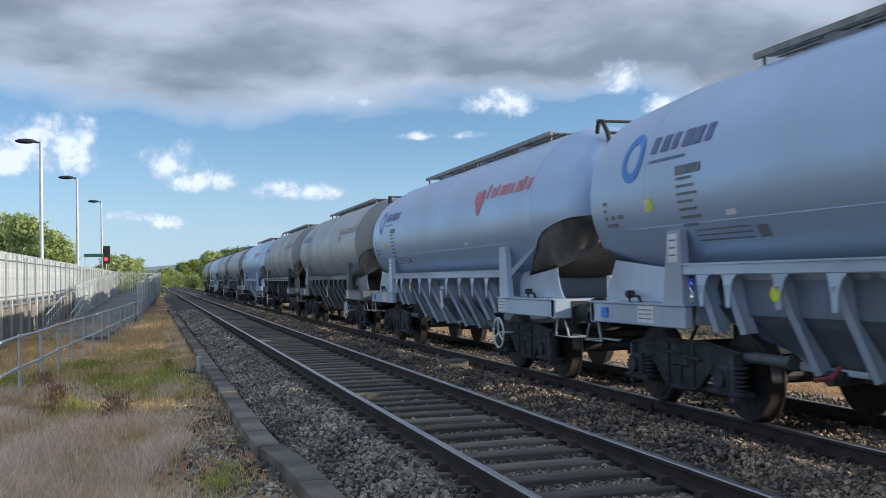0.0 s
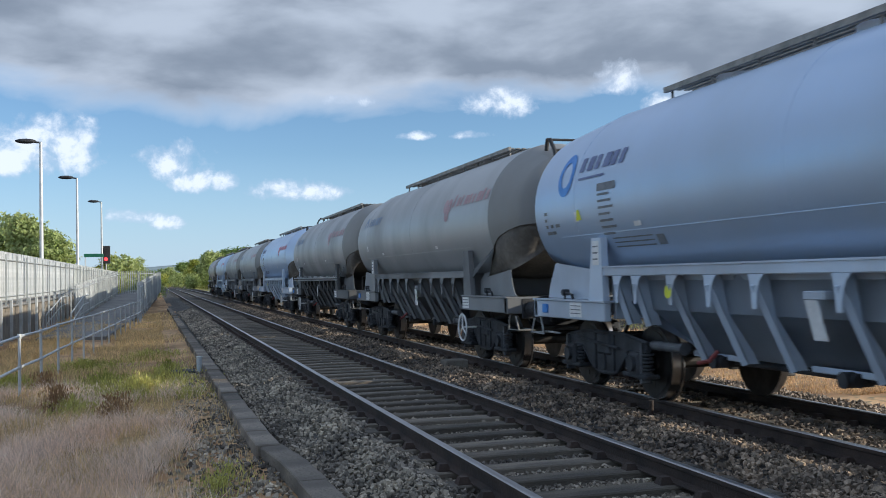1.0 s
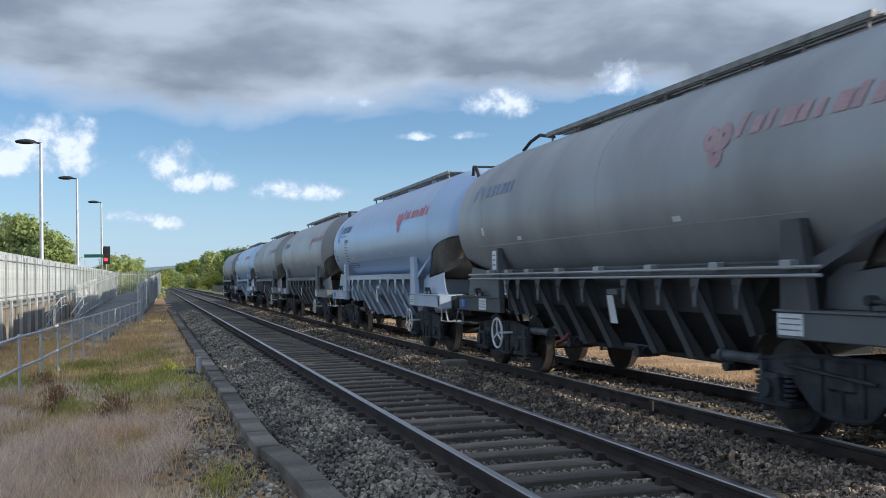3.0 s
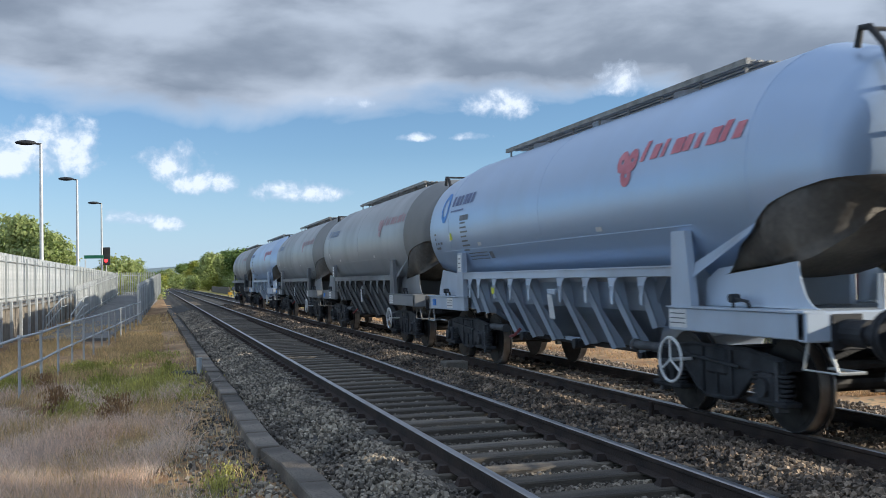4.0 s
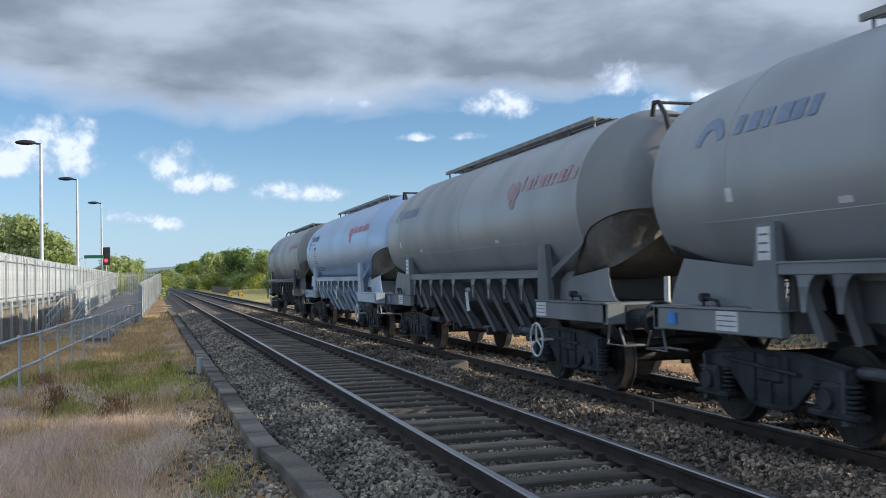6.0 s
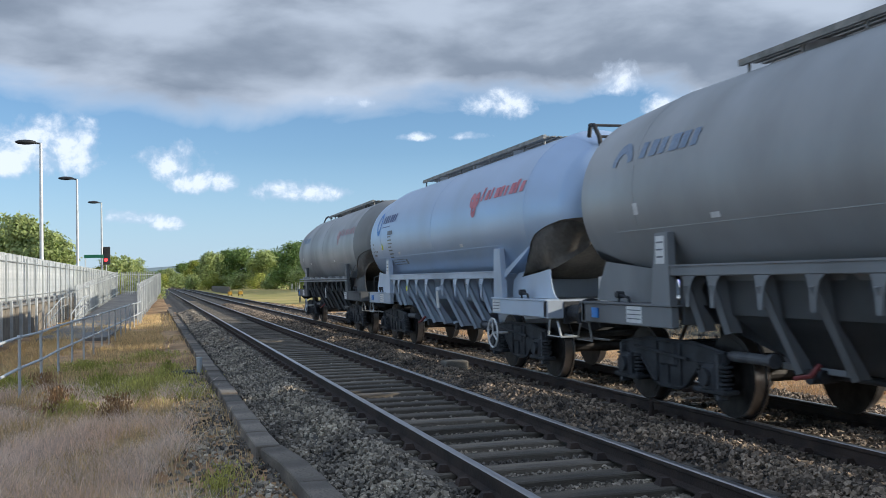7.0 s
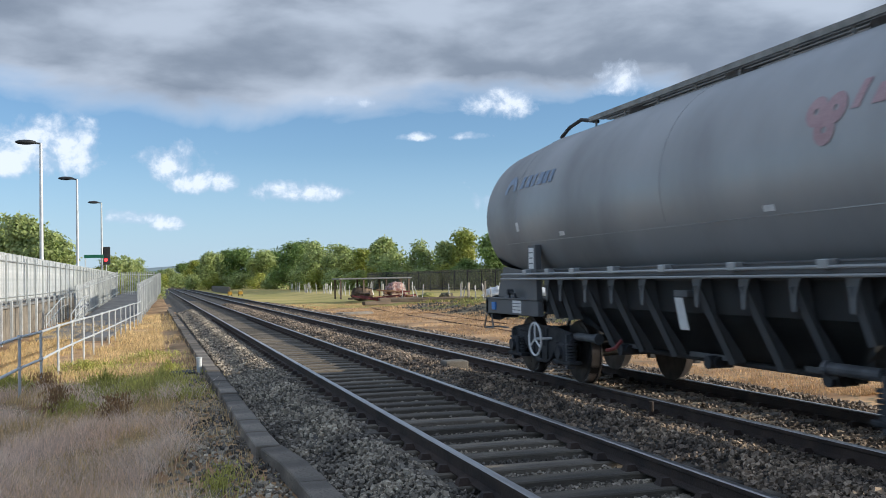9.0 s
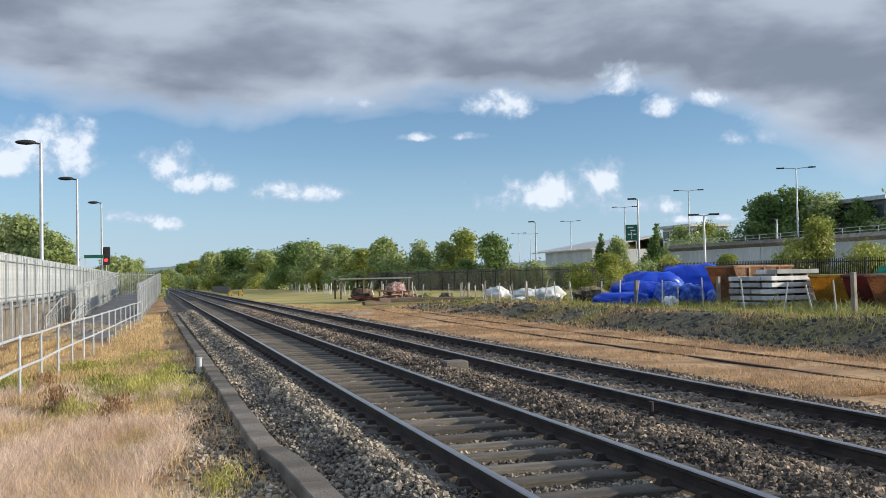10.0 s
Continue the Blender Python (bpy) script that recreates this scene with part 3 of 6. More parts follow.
def build_wagon(kind):
    """kind: clean, dirty, or railed (dirty, with pipe rails along the sill)."""
    clean = kind == "clean"
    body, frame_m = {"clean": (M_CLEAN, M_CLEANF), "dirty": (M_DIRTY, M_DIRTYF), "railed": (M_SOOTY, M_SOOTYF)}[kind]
    wagon = new("hopper_wagon")
    tagged(wagon, "clean silver-grey bogie hopper wagon with blue ring and red lettering" if clean else
           "cement-stained grey bogie hopper wagon with faded red lettering" if kind == "dirty" else
           "dark cement-stained hopper wagon with pipe rails along its sill",
           "freight wagon", "wagons of the freight train")
    bm = bmesh.new()
    build_tank(bm)
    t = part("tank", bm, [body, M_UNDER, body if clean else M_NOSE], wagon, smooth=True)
    t.data.set_sharp_from_angle(angle=radians(32))
    # weld rings
    for s in (-4.7, 0.0, 5.45):
        bm = bmesh.new()
        tube(bm, [(1.315 * math.sin(a), -s, Z_TANK + 1.315 * math.cos(a)) for a in [radians(-108 + 8 * i) for i in range(28)]], 0.005, 5)
        part("weld_seam", bm, body, wagon)
    for sx in (-1, 1):
        # lengthways seam on the barrel, then the sill
        bm = bmesh.new()
        w = math.sqrt(R_TANK ** 2 - (2.12 - Z_TANK) ** 2)
        box(bm, sx * (w - 0.01), sx * (w + 0.003), -4.3, 5.3, 2.115, 2.122)
        part("long_seam", bm, body, wagon)
        bm = bmesh.new()
        box(bm, sx * 1.10, sx * 1.275, -3.92, 3.92, 1.555, 1.675, 0.012)
        box(bm, sx * 1.10, sx * 1.29, -3.92, 3.92, 1.665, 1.685, 0.0)
        part("sill", bm, frame_m, wagon)
        for sy in (-1, 1):
            bm = bmesh.new()
            plate(bm, [(sy * 3.90, 1.23), (sy * 4.34, 1.23), (sy * 4.22, 2.06), (sy * 3.93, 2.06)], sx * 1.20, sx * 1.29)
            part("bolster_post", bm, frame_m, wagon)
            bm = bmesh.new()
            box(bm, sx * 1.20, sx * 1.30, sy * 3.85, sy * 6.28, 0.965, 1.215, 0.012)
            box(bm, sx * 1.10, sx * 1.32, sy * 3.83, sy * 6.30, 1.215, 1.235, 0.0)
            part("end_beam", bm, frame_m, wagon)
            # web plate between deck and tank, cut away at the outer end
            if sy < 0:
                arc = [(sy * (6.20 - 0.30 * math.sin(a)), 1.24 + 0.50 * (1 - math.cos(a))) for a in np.linspace(0, math.pi / 2, 7)]
            else:
                arc = [(6.26, 1.24), (6.22, 1.36), (6.14, 1.50), (6.04, 1.64), (5.96, 1.76)]
            bm = bmesh.new()
            plate(bm, [(sy * 4.25, 1.24)] + arc + [(sy * 4.55, 1.64), (sy * 4.3, 1.52)], sx * 1.06, sx * 1.075)
            part("web_plate", bm, frame_m, wagon)
            # skirt strip along the tank's lower edge
            bm = bmesh.new()
            if sy < 0:
                vs = [bm.verts.new(p) for p in ((sx * 1.24, sy * 4.28, 1.54), (sx * 1.26, sy * 5.38, 1.96), (sx * 1.21, sy * 5.46, 2.08), (sx * 1.21, sy * 4.22, 1.68))]
                bm.faces.new(vs)
            else:
                rows = [[bm.verts.new(on_tank(-q, cut(-q) + d, 0.02, sx)) for q in np.linspace(4.3, 6.3, 7)] for d in (-0.03, 0.10)]
                for i in range(6):
                    bm.faces.new((rows[0][i], rows[0][i + 1], rows[1][i + 1], rows[1][i]))
            bmesh.ops.solidify(bm, geom=bm.faces[:], thickness=0.012)
            part("apron", bm, frame_m, wagon)
            # buffer
            bm = bmesh.new()
            rod(bm, (sx * 0.87, sy * 6.28, 1.03), (sx * 0.87, sy * 6.62, 1.03), 0.125, 16)
            rod(bm, (sx * 0.87, sy * 6.60, 1.03), (sx * 0.87, sy * 6.85, 1.03), 0.09, 16)
            rod(bm, (sx * 0.87, sy * 6.85, 1.03), (sx * 0.87, sy * 6.895, 1.03), 0.225, 24)
            box(bm, sx * 0.70, sx * 1.04, sy * 6.27, sy * 6.31, 0.87, 1.2, 0.01)
            part("buffer", bm, M_DARKSTEEL, wagon, "dark round steel buffer")
    # belly plates below the leading end, from the tank's edge down to the web plates and up to an arch in the middle
    for sx in (-1, 1):
        edge = [(s, math.sqrt(max(0.01, dome(s) ** 2 - (cut(s) - Z_TANK) ** 2)) - 0.015, cut(s) + 0.01) for s in list(np.linspace(4.6, 5.9, 8)) + [6.05, 6.15, 6.25, 6.35, 6.45]]
        lip = [(s, 1.07, 1.56 + 0.09 * (s - 4.6)) for s in np.linspace(4.6, 5.9, 8)] + ([(5.96, 1.04, 1.86), (6.04, 0.95, 2.02), (6.14, 0.74, 2.15), (6.20, 0.42, 2.24), (6.22, 0.0, 2.28)] if kind == "railed" else
               [(6.02, 1.0, 1.72), (6.10, 0.86, 1.81), (6.18, 0.66, 1.94), (6.20, 0.42, 2.12), (6.22, 0.0, 2.26)])
        bm = bmesh.new()
        rows = []
        for k in range(5):
            u = k / 4
            rows.append([bm.verts.new((sx * (xe + (xl - xe) * u + 0.05 * math.sin(math.pi * u)), -(se + (sl - se) * u), ze + (zl - ze) * u - 0.04 * math.sin(math.pi * u)))
                         for (se, xe, ze), (sl, xl, zl) in zip(edge, lip)])
        for a, b in zip(rows, rows[1:]):
            for i in range(len(edge) - 1):
                bm.faces.new((a[i], a[i + 1], b[i + 1], b[i]))
        bmesh.ops.solidify(bm, geom=bm.faces[:], thickness=0.012)
        part("belly_plate", bm, M_UNDER, wagon, "grimy brown underside plate with shade in its colour", True)
    for sy in (-1, 1):
        bm = bmesh.new()
        box(bm, -1.30, 1.30, sy * 6.16, sy * 6.30, 0.95, 1.225, 0.015)
        box(bm, -1.2, 1.2, sy * 4.4, sy * 6.2, 1.19, 1.214, 0.0)
        part("headstock", bm, frame_m, wagon)
        bm = bmesh.new()
        box(bm, -0.06, 0.06, sy * 6.28, sy * 6.72, 0.94, 1.06, 0.02)
        rod(bm, (0, sy * 6.6, 0.95), (0, sy * 6.88, 0.80), 0.03, 8)
        part("coupling_hook", bm, M_DARKSTEEL, wagon, "dark draw hook")
        bm = bmesh.new()
        tube(bm, [(0.32, sy * 6.3, 0.9), (0.32, sy * 6.55, 0.6), (0.25, sy * 6.85, 0.55)], 0.028, 8)
        part("brake_hose", bm, M_BLACK, wagon, "black brake hose")
        # step under the end
        bm = bmesh.new()
        tube(bm, [(-1.22, sy * 6.22, 0.95), (-1.22, sy * 6.14, 0.70), (-1.22, sy * 6.62, 0.70), (-1.22, sy * 6.5, 0.92)], 0.016, 6)
        tube(bm, [(-0.95, sy * 6.14, 0.70), (-0.95, sy * 6.62, 0.70)], 0.016, 6)
        tube(bm, [(-1.22, sy * 6.62, 0.70), (-0.95, sy * 6.62, 0.70)], 0.016, 6)
        part("shunter_step", bm, M_GALV if clean else M_GRATE, wagon, "bent steel rod step")
        # sloping end hopper seen below the tank, on a centre stub
        bm = bmesh.new()
        box(bm, -0.75, 0.75, sy * 3.9, sy * 4.35, 1.2, 1.9, 0.02)
        box(bm, -1.12, 1.12, sy * 3.90, sy * 3.98, 1.0, 1.64, 0.01)
        box(bm, -0.25, 0.25, sy * 4.0, sy * 6.1, 1.0, 1.2, 0.01)
        part("bulkhead", bm, frame_m, wagon)
        bogie(wagon, sy * 4.41, M_DARKSTEEL)
        # hand brake wheel, at one end only
        if sy != (1 if kind == "railed" else -1):
            continue
        bm = bmesh.new()
        y = sy * 3.92
        ring(bm, (-1.33, y, 0.635), 0.245, 0.017, n=28)
        for i in range(3):
            a = radians(90 + 120 * i)
            rod(bm, (-1.33, y, 0.635), (-1.33, y + 0.24 * math.cos(a), 0.635 + 0.24 * math.sin(a)), 0.014, 6)
        rod(bm, (-1.33, y, 0.635), (-1.06, y, 0.635), 0.02, 8)
        part("brake_wheel", bm, M_WHITE, wagon, "white spoked hand brake wheel")
    # fittings on the end decks
    for s, x, h in ((6.15, -0.35, 0.34), (6.2, -0.12, 0.22)):
        bm = bmesh.new()
        rod(bm, (x, -s, 1.21), (x, -s, 1.22 + h), 0.04, 8)
        part("stanchion", bm, M_WHITE, wagon, "short white stanchion")
    bm = bmesh.new()
    box(bm, -1.325, -1.30, 5.74, 5.92, 1.03, 1.16, 0.004)
    part("blue_plate", bm, M_BLUE, wagon)
    for s in (-5.35, 5.0):
        bm = bmesh.new()
        rod(bm, (-1.2, -s, 1.22), (-1.2, -s, 1.36), 0.016, 8)
        rod(bm, (-1.24, -s, 1.33), (-1.14, -s, 1.33), 0.045, 12)
        tube(bm, [(-1.2, -s, 1.33), (-1.2, -s - 0.25, 1.30), (-1.2, -s - 0.3, 1.22)], 0.02, 6)
        part("brake_valve", bm, M_DARKSTEEL, wagon, "dark brake valve and pipework")
    # hoppers between the bogies
    for y0, y1 in ((-3.25, -1.15), (-1.05, 1.05), (1.15, 3.25)):
        bm = bmesh.new()
        top = [bm.verts.new(p) for p in ((-1.12, y0, 1.56), (1.12, y0, 1.56), (1.12, y1, 1.56), (-1.12, y1, 1.56))]
        ym = (y0 + y1) / 2
        low = [bm.verts.new(p) for p in ((-0.66, ym - 0.45, 0.64), (0.66, ym - 0.45, 0.64), (0.66, ym + 0.45, 0.64), (-0.66, ym + 0.45, 0.64))]
        for i in range(4):
            bm.faces.new((top[i], top[(i + 1) % 4], low[(i + 1) % 4], low[i]))
        bm.faces.new(low)
        box(bm, -0.70, 0.70, ym - 0.5, ym + 0.5, 0.59, 0.66, 0.01)
        part("hopper", bm, frame_m, wagon)
    for sx in (-1, 1):
        bm = bmesh.new()
        rows = [[bm.verts.new((sx * x, -s, z)) for s in (-e, -e * 0.33, e * 0.33, e)] for x, z, e in ((1.10, 1.56, 3.5), (1.03, 1.14, 3.05), (0.68, 0.63, 2.45))]
        for i in range(2):
            for j in range(3):
                bm.faces.new((rows[i][j], rows[i][j + 1], rows[i + 1][j + 1], rows[i + 1][j]))
        bmesh.ops.solidify(bm, geom=bm.faces[:], thickness=0.01)
        part("hopper_sheet", bm, frame_m, wagon)
    for s in (-3.55, -3.05, -2.2, -1.4, -0.57, 0.67, 1.55, 2.35, 3.15):
        d = 0.60 if abs(s) < 2.6 else 0.95
        for sx in (-1, 1):
            bm = bmesh.new()
            xi = 0.74 if d < 0.7 else 0.98
            vs = [bm.verts.new((sx * x, -s, z)) for x, z in ((1.265, 1.555), (1.262, 1.38), (xi + 0.10, d), (xi - 0.06, d), (1.08, 1.40), (1.02, 1.555))]
            f = bm.faces.new(vs)
            g = bmesh.ops.extrude_face_region(bm, geom=[f])
            bmesh.ops.translate(bm, vec=(0, 0.014, 0), verts=[v for v in g["geom"] if isinstance(v, bmesh.types.BMVert)])
            # flange along the outer edge
            p, q = Vector((sx * 1.266, -s, 1.46)), Vector((sx * (xi + 0.105), -s, d))
            rod(bm, p, q, 0.048, 4)
            # flared gusset below the sill
            g = [(-0.17, 1.556), (-0.10, 1.50), (-0.05, 1.38), (-0.035, 1.22), (0.035, 1.22), (0.05, 1.38), (0.08, 1.52), (0.10, 1.556)]
            plate(bm, [(-s + gy, gz) for gy, gz in g], sx * 1.262, sx * 1.274)
            part("rib", bm, frame_m, wagon)
    for sy in (-1, 1):
        bm = bmesh.new()
        vs = [bm.verts.new(p) for p in ((-1.12, sy * 3.98, 1.62), (1.12, sy * 3.98, 1.62), (1.05, sy * 3.35, 1.05), (0.68, sy * 2.45, 0.66), (-0.68, sy * 2.45, 0.66), (-1.05, sy * 3.35, 1.05))]
        bm.faces.new((vs[0], vs[1], vs[2], vs[5]))
        bm.faces.new((vs[5], vs[2], vs[3], vs[4]))
        bmesh.ops.solidify(bm, geom=bm.faces[:], thickness=0.012)
        part("end_sheet", bm, frame_m, wagon)
    # outlet pipe and valve gear
    bm = bmesh.new()
    rod(bm, (-0.55, -2.4, 0.57), (-0.55, 2.4, 0.57), 0.04, 10)
    for s in (-2.1, 0.1, 2.2):
        rod(bm, (-0.82, -s, 0.57), (-0.50, -s, 0.57), 0.075, 24)
        rod(bm, (-0.72, -s - 0.12, 0.57), (-0.72, -s + 0.12, 0.57), 0.065, 20)
    part("discharge_pipe", bm, M_DARKSTEEL, wagon, "discharge pipe with valves")
    for sy in (-1, 1):
        bm = bmesh.new()
        rod(bm, (-0.98, sy * 2.45, 0.70), (-0.98, sy * 3.15, 0.70), 0.058, 14)
        rod(bm, (-0.98, sy * 3.10, 0.70), (-0.98, sy * 3.55, 0.70), 0.035, 10)
        rod(bm, (-0.98, sy * 2.40, 0.70), (-0.98, sy * 2.46, 0.70), 0.075, 14)
        part("brake_cylinder", bm, M_GUIDE, wagon, "grey brake cylinder")
    bm = bmesh.new()
    tube(bm, [(-0.98, 1.72, 0.72), (-1.08, 1.72, 0.62), (-1.08, 1.95, 0.58)], 0.025, 8)
    part("valve_handle", bm, M_REDPAINT, wagon, "red valve handle")
    # top walkway
    bm = bmesh.new()
    for x in (-0.42, 0.42):
        box(bm, x - 0.025, x + 0.025, -4.22, 3.72, 3.93, 4.0, 0.0)
    for i in range(9):
        y = -4.1 + 7.7 * i / 8
        rod(bm, (-0.38, y, 3.80), (-0.38, y, 3.94), 0.018, 6)
        rod(bm, (0.38, y, 3.80), (0.38, y, 3.94), 0.018, 6)
    part("walkway_frame", bm, M_GRATE, wagon)
    bm = bmesh.new()
    for i in range(7):
        x = -0.36 + 0.12 * i
        box(bm, x - 0.035, x + 0.035, -4.2, 3.7, 3.965, 3.985, 0.0)
    part("walkway_grating", bm, M_GRATE, wagon)
    for s in (-2.6, -0.1, 2.4):
        bm = bmesh.new()
        rod(bm, (0, -s, 3.86), (0, -s, 3.955), 0.30, 20)
        part("hatch", bm, frame_m, wagon, "round filling hatch")
    # bent pipes down the leading end
    if kind != "railed":
        bm = bmesh.new()
        line = [(6.00, 3.70), (6.06, 3.88), (6.18, 3.86), (6.36, 3.66), (6.50, 3.32), (6.57, 2.9), (6.58, 2.5), (6.52, 2.1), (6.38, 1.95)]
        bm.free()
        for x in (-0.42, 0.30):
            bm = bmesh.new()
            tube(bm, [(x, -s, z) for s, z in line], 0.036, 8)
            part("end_pipe", bm, M_BLACK, wagon, "black bent pipe down the tank end")
        for s, z in [line[1]] + line[3:7]:
            bm = bmesh.new()
            rod(bm, (-0.42, -s, z), (0.30, -s, z), 0.022, 8)
            part("rung", bm, M_BLACK, wagon)
    else:
        bm = bmesh.new()
        rod(bm, (0.15, -5.0, 1.60), (0.15, -6.4, 1.60), 0.18, 20)
        tube(bm, [(-0.7, -5.4, 1.24), (-0.7, -5.4, 1.62), (-0.5, -5.4, 1.7)], 0.018, 6)
        part("air_reservoir", bm, M_DIRTYF, wagon, "pale cylindrical air reservoir on the end deck")
        bm = bmesh.new()
        for z in (1.545, 1.62):
            rod(bm, (-1.36, -4.6, z), (-1.36, 5.3, z), 0.017, 8)
        for s in (-4.2, -3.3, -2.4, -1.2, 0.1, 1.5, 2.9, 4.1):
            box(bm, -1.38, -1.25, -s - 0.08, -s + 0.08, 1.60, 1.69, 0.01)
        part("pipe_rail", bm, M_DIRTY, wagon, "two long pipes clipped along the sill")
        bm = bmesh.new()
        tube(bm, [(-0.35, 3.6, 3.92), (-0.4, 4.1, 4.02), (-0.42, 4.5, 3.96), (-0.44, 4.8, 3.84)], 0.03, 8)
        part("bent_hose", bm, M_BLACK, wagon)
    # lettering in plain shapes: one word each, as bars
    red = M_RED if clean else M_REDDULL
    bm = bmesh.new()
    for i, (w, h) in enumerate(((0.10, 0.24), (0.17, 0.17), (0.09, 0.20), (0.22, 0.17), (0.15, 0.18), (0.11, 0.16), (0.21, 0.18), (0.13, 0.22), (0.16, 0.17))):
        s0 = 3.20 + i * 0.245
        decal(bm, s0, s0 + w, 2.93, 2.93 + h, lean=0.35)
    for a, z in ((2.88, 2.80), (2.74, 2.98), (3.0, 2.98)):
        decal_ring(bm, a, z, 0.14, 0.11, n=14)
    part("red_lettering", bm, red, wagon)
    bm = bmesh.new()
    if clean:
        decal_ring(bm, -5.10, 2.98, 0.30, 0.12)
    else:
        decal_ring(bm, -5.10, 2.92, 0.30, 0.13, 10, 175)
    part("blue_ring", bm, M_BLUE if clean else M_BLUEFADED, wagon)
    bm = bmesh.new()
    for i, w in enumerate((0.14, 0.17, 0.13, 0.20, 0.16, 0.13)):
        s0 = -4.62 + i * 0.235
        decal(bm, s0, s0 + w, 2.97, 3.16, lean=0.2)
    if clean:
        decal(bm, -4.6, -3.8, 2.86, 2.89, nz=1, ns=3)
    part("navy_lettering", bm, M_NAVY if clean else M_BLUEFADED, wagon)
    if clean:
        marks = [(-5.95 + j * 0.21, -5.95 + j * 0.21 + w, 2.46 - 0.095 * i, 2.505 - 0.095 * i) for i, ws in enumerate(((0.13,), (0.09,), (0.10, 0.11, 0.17), (0.20, 0.16, 0.0))) for j, w in enumerate(ws) if w]
        marks += [(-3.95, -3.62 + 0.05 * (i % 3), 2.60 - 0.085 * i, 2.63 - 0.085 * i) for i in range(7)]
        marks += [(-3.97, -3.45, 2.66, 2.76)] + [(-3.75, -2.7, 2.03 - 0.055 * i, 2.046 - 0.055 * i) for i in range(3)] + [(-2.62, -2.44, 1.92, 2.04)]
        for s0, s1, z0, z1 in marks:
            bm = bmesh.new()
            decal(bm, s0, s1, z0, z1, nz=1, ns=2)
            part("small_print", bm, M_SMALLPRINT, wagon)
        bm = bmesh.new()
        bm.faces.new([bm.verts.new(on_tank(q, z, 0.007)) for q, z in ((-4.68, 2.32), (-4.50, 2.32), (-4.555, 2.46), (-4.625, 2.46))])
        part("warning_label", bm, M_YELLOW, wagon, "yellow warning label")
        bm = bmesh.new()
        rod(bm, (-1.276, 2.235, 1.37), (-1.282, 2.235, 1.37), 0.075, 18)
        part("yellow_disc", bm, M_YELLOW, wagon, "round yellow marker")
    for s0, s1, z0, z1 in ((-4.72, -4.60, 2.30, 2.44), (-3.05, -2.87, 2.16, 2.22), (1.91, 2.09, 2.16, 2.22)):
        bm = bmesh.new()
        decal(bm, s0, s1, z0, z1, nz=1)
        part("white_mark", bm, M_WHITE, wagon)
    for x, s0, s1, z0, z1 in ((-1.295, -4.20, -3.99, 1.70, 2.02), (-1.305, 3.87, 4.25, 1.0, 1.2), (-1.305, -4.95, -4.55, 1.0, 1.2)):
        bm = bmesh.new()
        flat_bar(bm, x, s0, s1, z0, z1)
        part("white_plate", bm, M_WHITE, wagon)
        bm = bmesh.new()
        for i in range(3):
            zz = z0 + (z1 - z0) * (0.22 + 0.26 * i)
            flat_bar(bm, x - 0.004, s0 + 0.03, s1 - 0.03, zz, zz + (z1 - z0) * 0.06)
        part("plate_lettering", bm, M_SMALLPRINT, wagon)
    bm = bmesh.new()
    bm.faces.new([bm.verts.new(p) for p in ((-1.285, -0.22, 1.32), (-1.285, -0.40, 1.32), (-1.30, -0.56, 0.97), (-1.30, -0.36, 0.97))])
    bmesh.ops.solidify(bm, geom=bm.faces[:], thickness=0.008)
    part("label_board", bm, M_WHITE, wagon, "white hanging label board")
    bm = bmesh.new()
    box(bm, -1.26, -1.06, -0.46, -0.16, 1.32, 1.40, 0.01)
    part("label_bracket", bm, frame_m, wagon)
    return wagon


# the first two kinds run ahead unseen, added to cast the train's shadow
KINDS = ["dirty", "clean", "clean", "clean", "dirty", "railed", "clean", "dirty", "dirty", "clean", "railed"]
MODELS = {}
TRAIN = []
for i, kind in enumerate(KINDS):
    k = i - 2
    if kind not in MODELS:
        MODELS[kind] = build_wagon(kind)
        TRAIN.append((k, MODELS[kind]))
    else:
        TRAIN.append((k, copy_thing(MODELS[kind], Matrix.Identity(4))))


# ---- line side ----
def build_sleepers():
    bm = bmesh.new()
    box(bm, -1.28, 1.28, -0.125, 0.125, -0.27, -0.162, 0.012)
    first = part("sleeper", bm, M_SLEEPER)
    shape = first.data
    bpy.data.objects.remove(first)
    for centre, lift, y0, count in ((TRACK_A, 0.0, 3.0, 150), (TRACK_B, RAIL_B, 4.0, 130)):
        bed = new("sleeper_row")
        setting(bed, "row of weathered sleepers bedded in ballast", "sleepers")
        for i in range(count):
            y = y0 + i * 0.60
            s = new("sleeper", shape)
            s.parent = bed
            s.location = (centre + random.uniform(-0.02, 0.02), y + random.uniform(-0.02, 0.02), lift + random.uniform(-0.01, 0.004))
            s.rotation_euler = (random.uniform(-0.01, 0.01), random.uniform(-0.006, 0.006), random.uniform(-0.012, 0.012))
        # rail chairs and clips
        verts, faces = [], []
        for i in range(70):
            y = y0 + i * 0.60
            for side in (-0.7525, 0.7525):
                for d in (-0.115, 0.115):
                    x, z = centre + side + d, lift - 0.165
                    k = len(verts)
                    for dz, w in ((0, 0.06), (0.06, 0.035)):
                        verts += [(x - w, y - w, z + dz), (x + w, y - w, z + dz), (x + w, y + w, z + dz), (x - w, y + w, z + dz)]
                    faces += [(k + 4, k + 5, k + 6, k + 7)] + [(k + j, k + (j + 1) % 4, k + 4 + (j + 1) % 4, k + 4 + j) for j in range(4)]
        c = from_arrays("rail_clip", verts, faces, M_RAIL)
        c.parent = bed
        tagged(c, "rusty rail fastenings", kind="stuff")


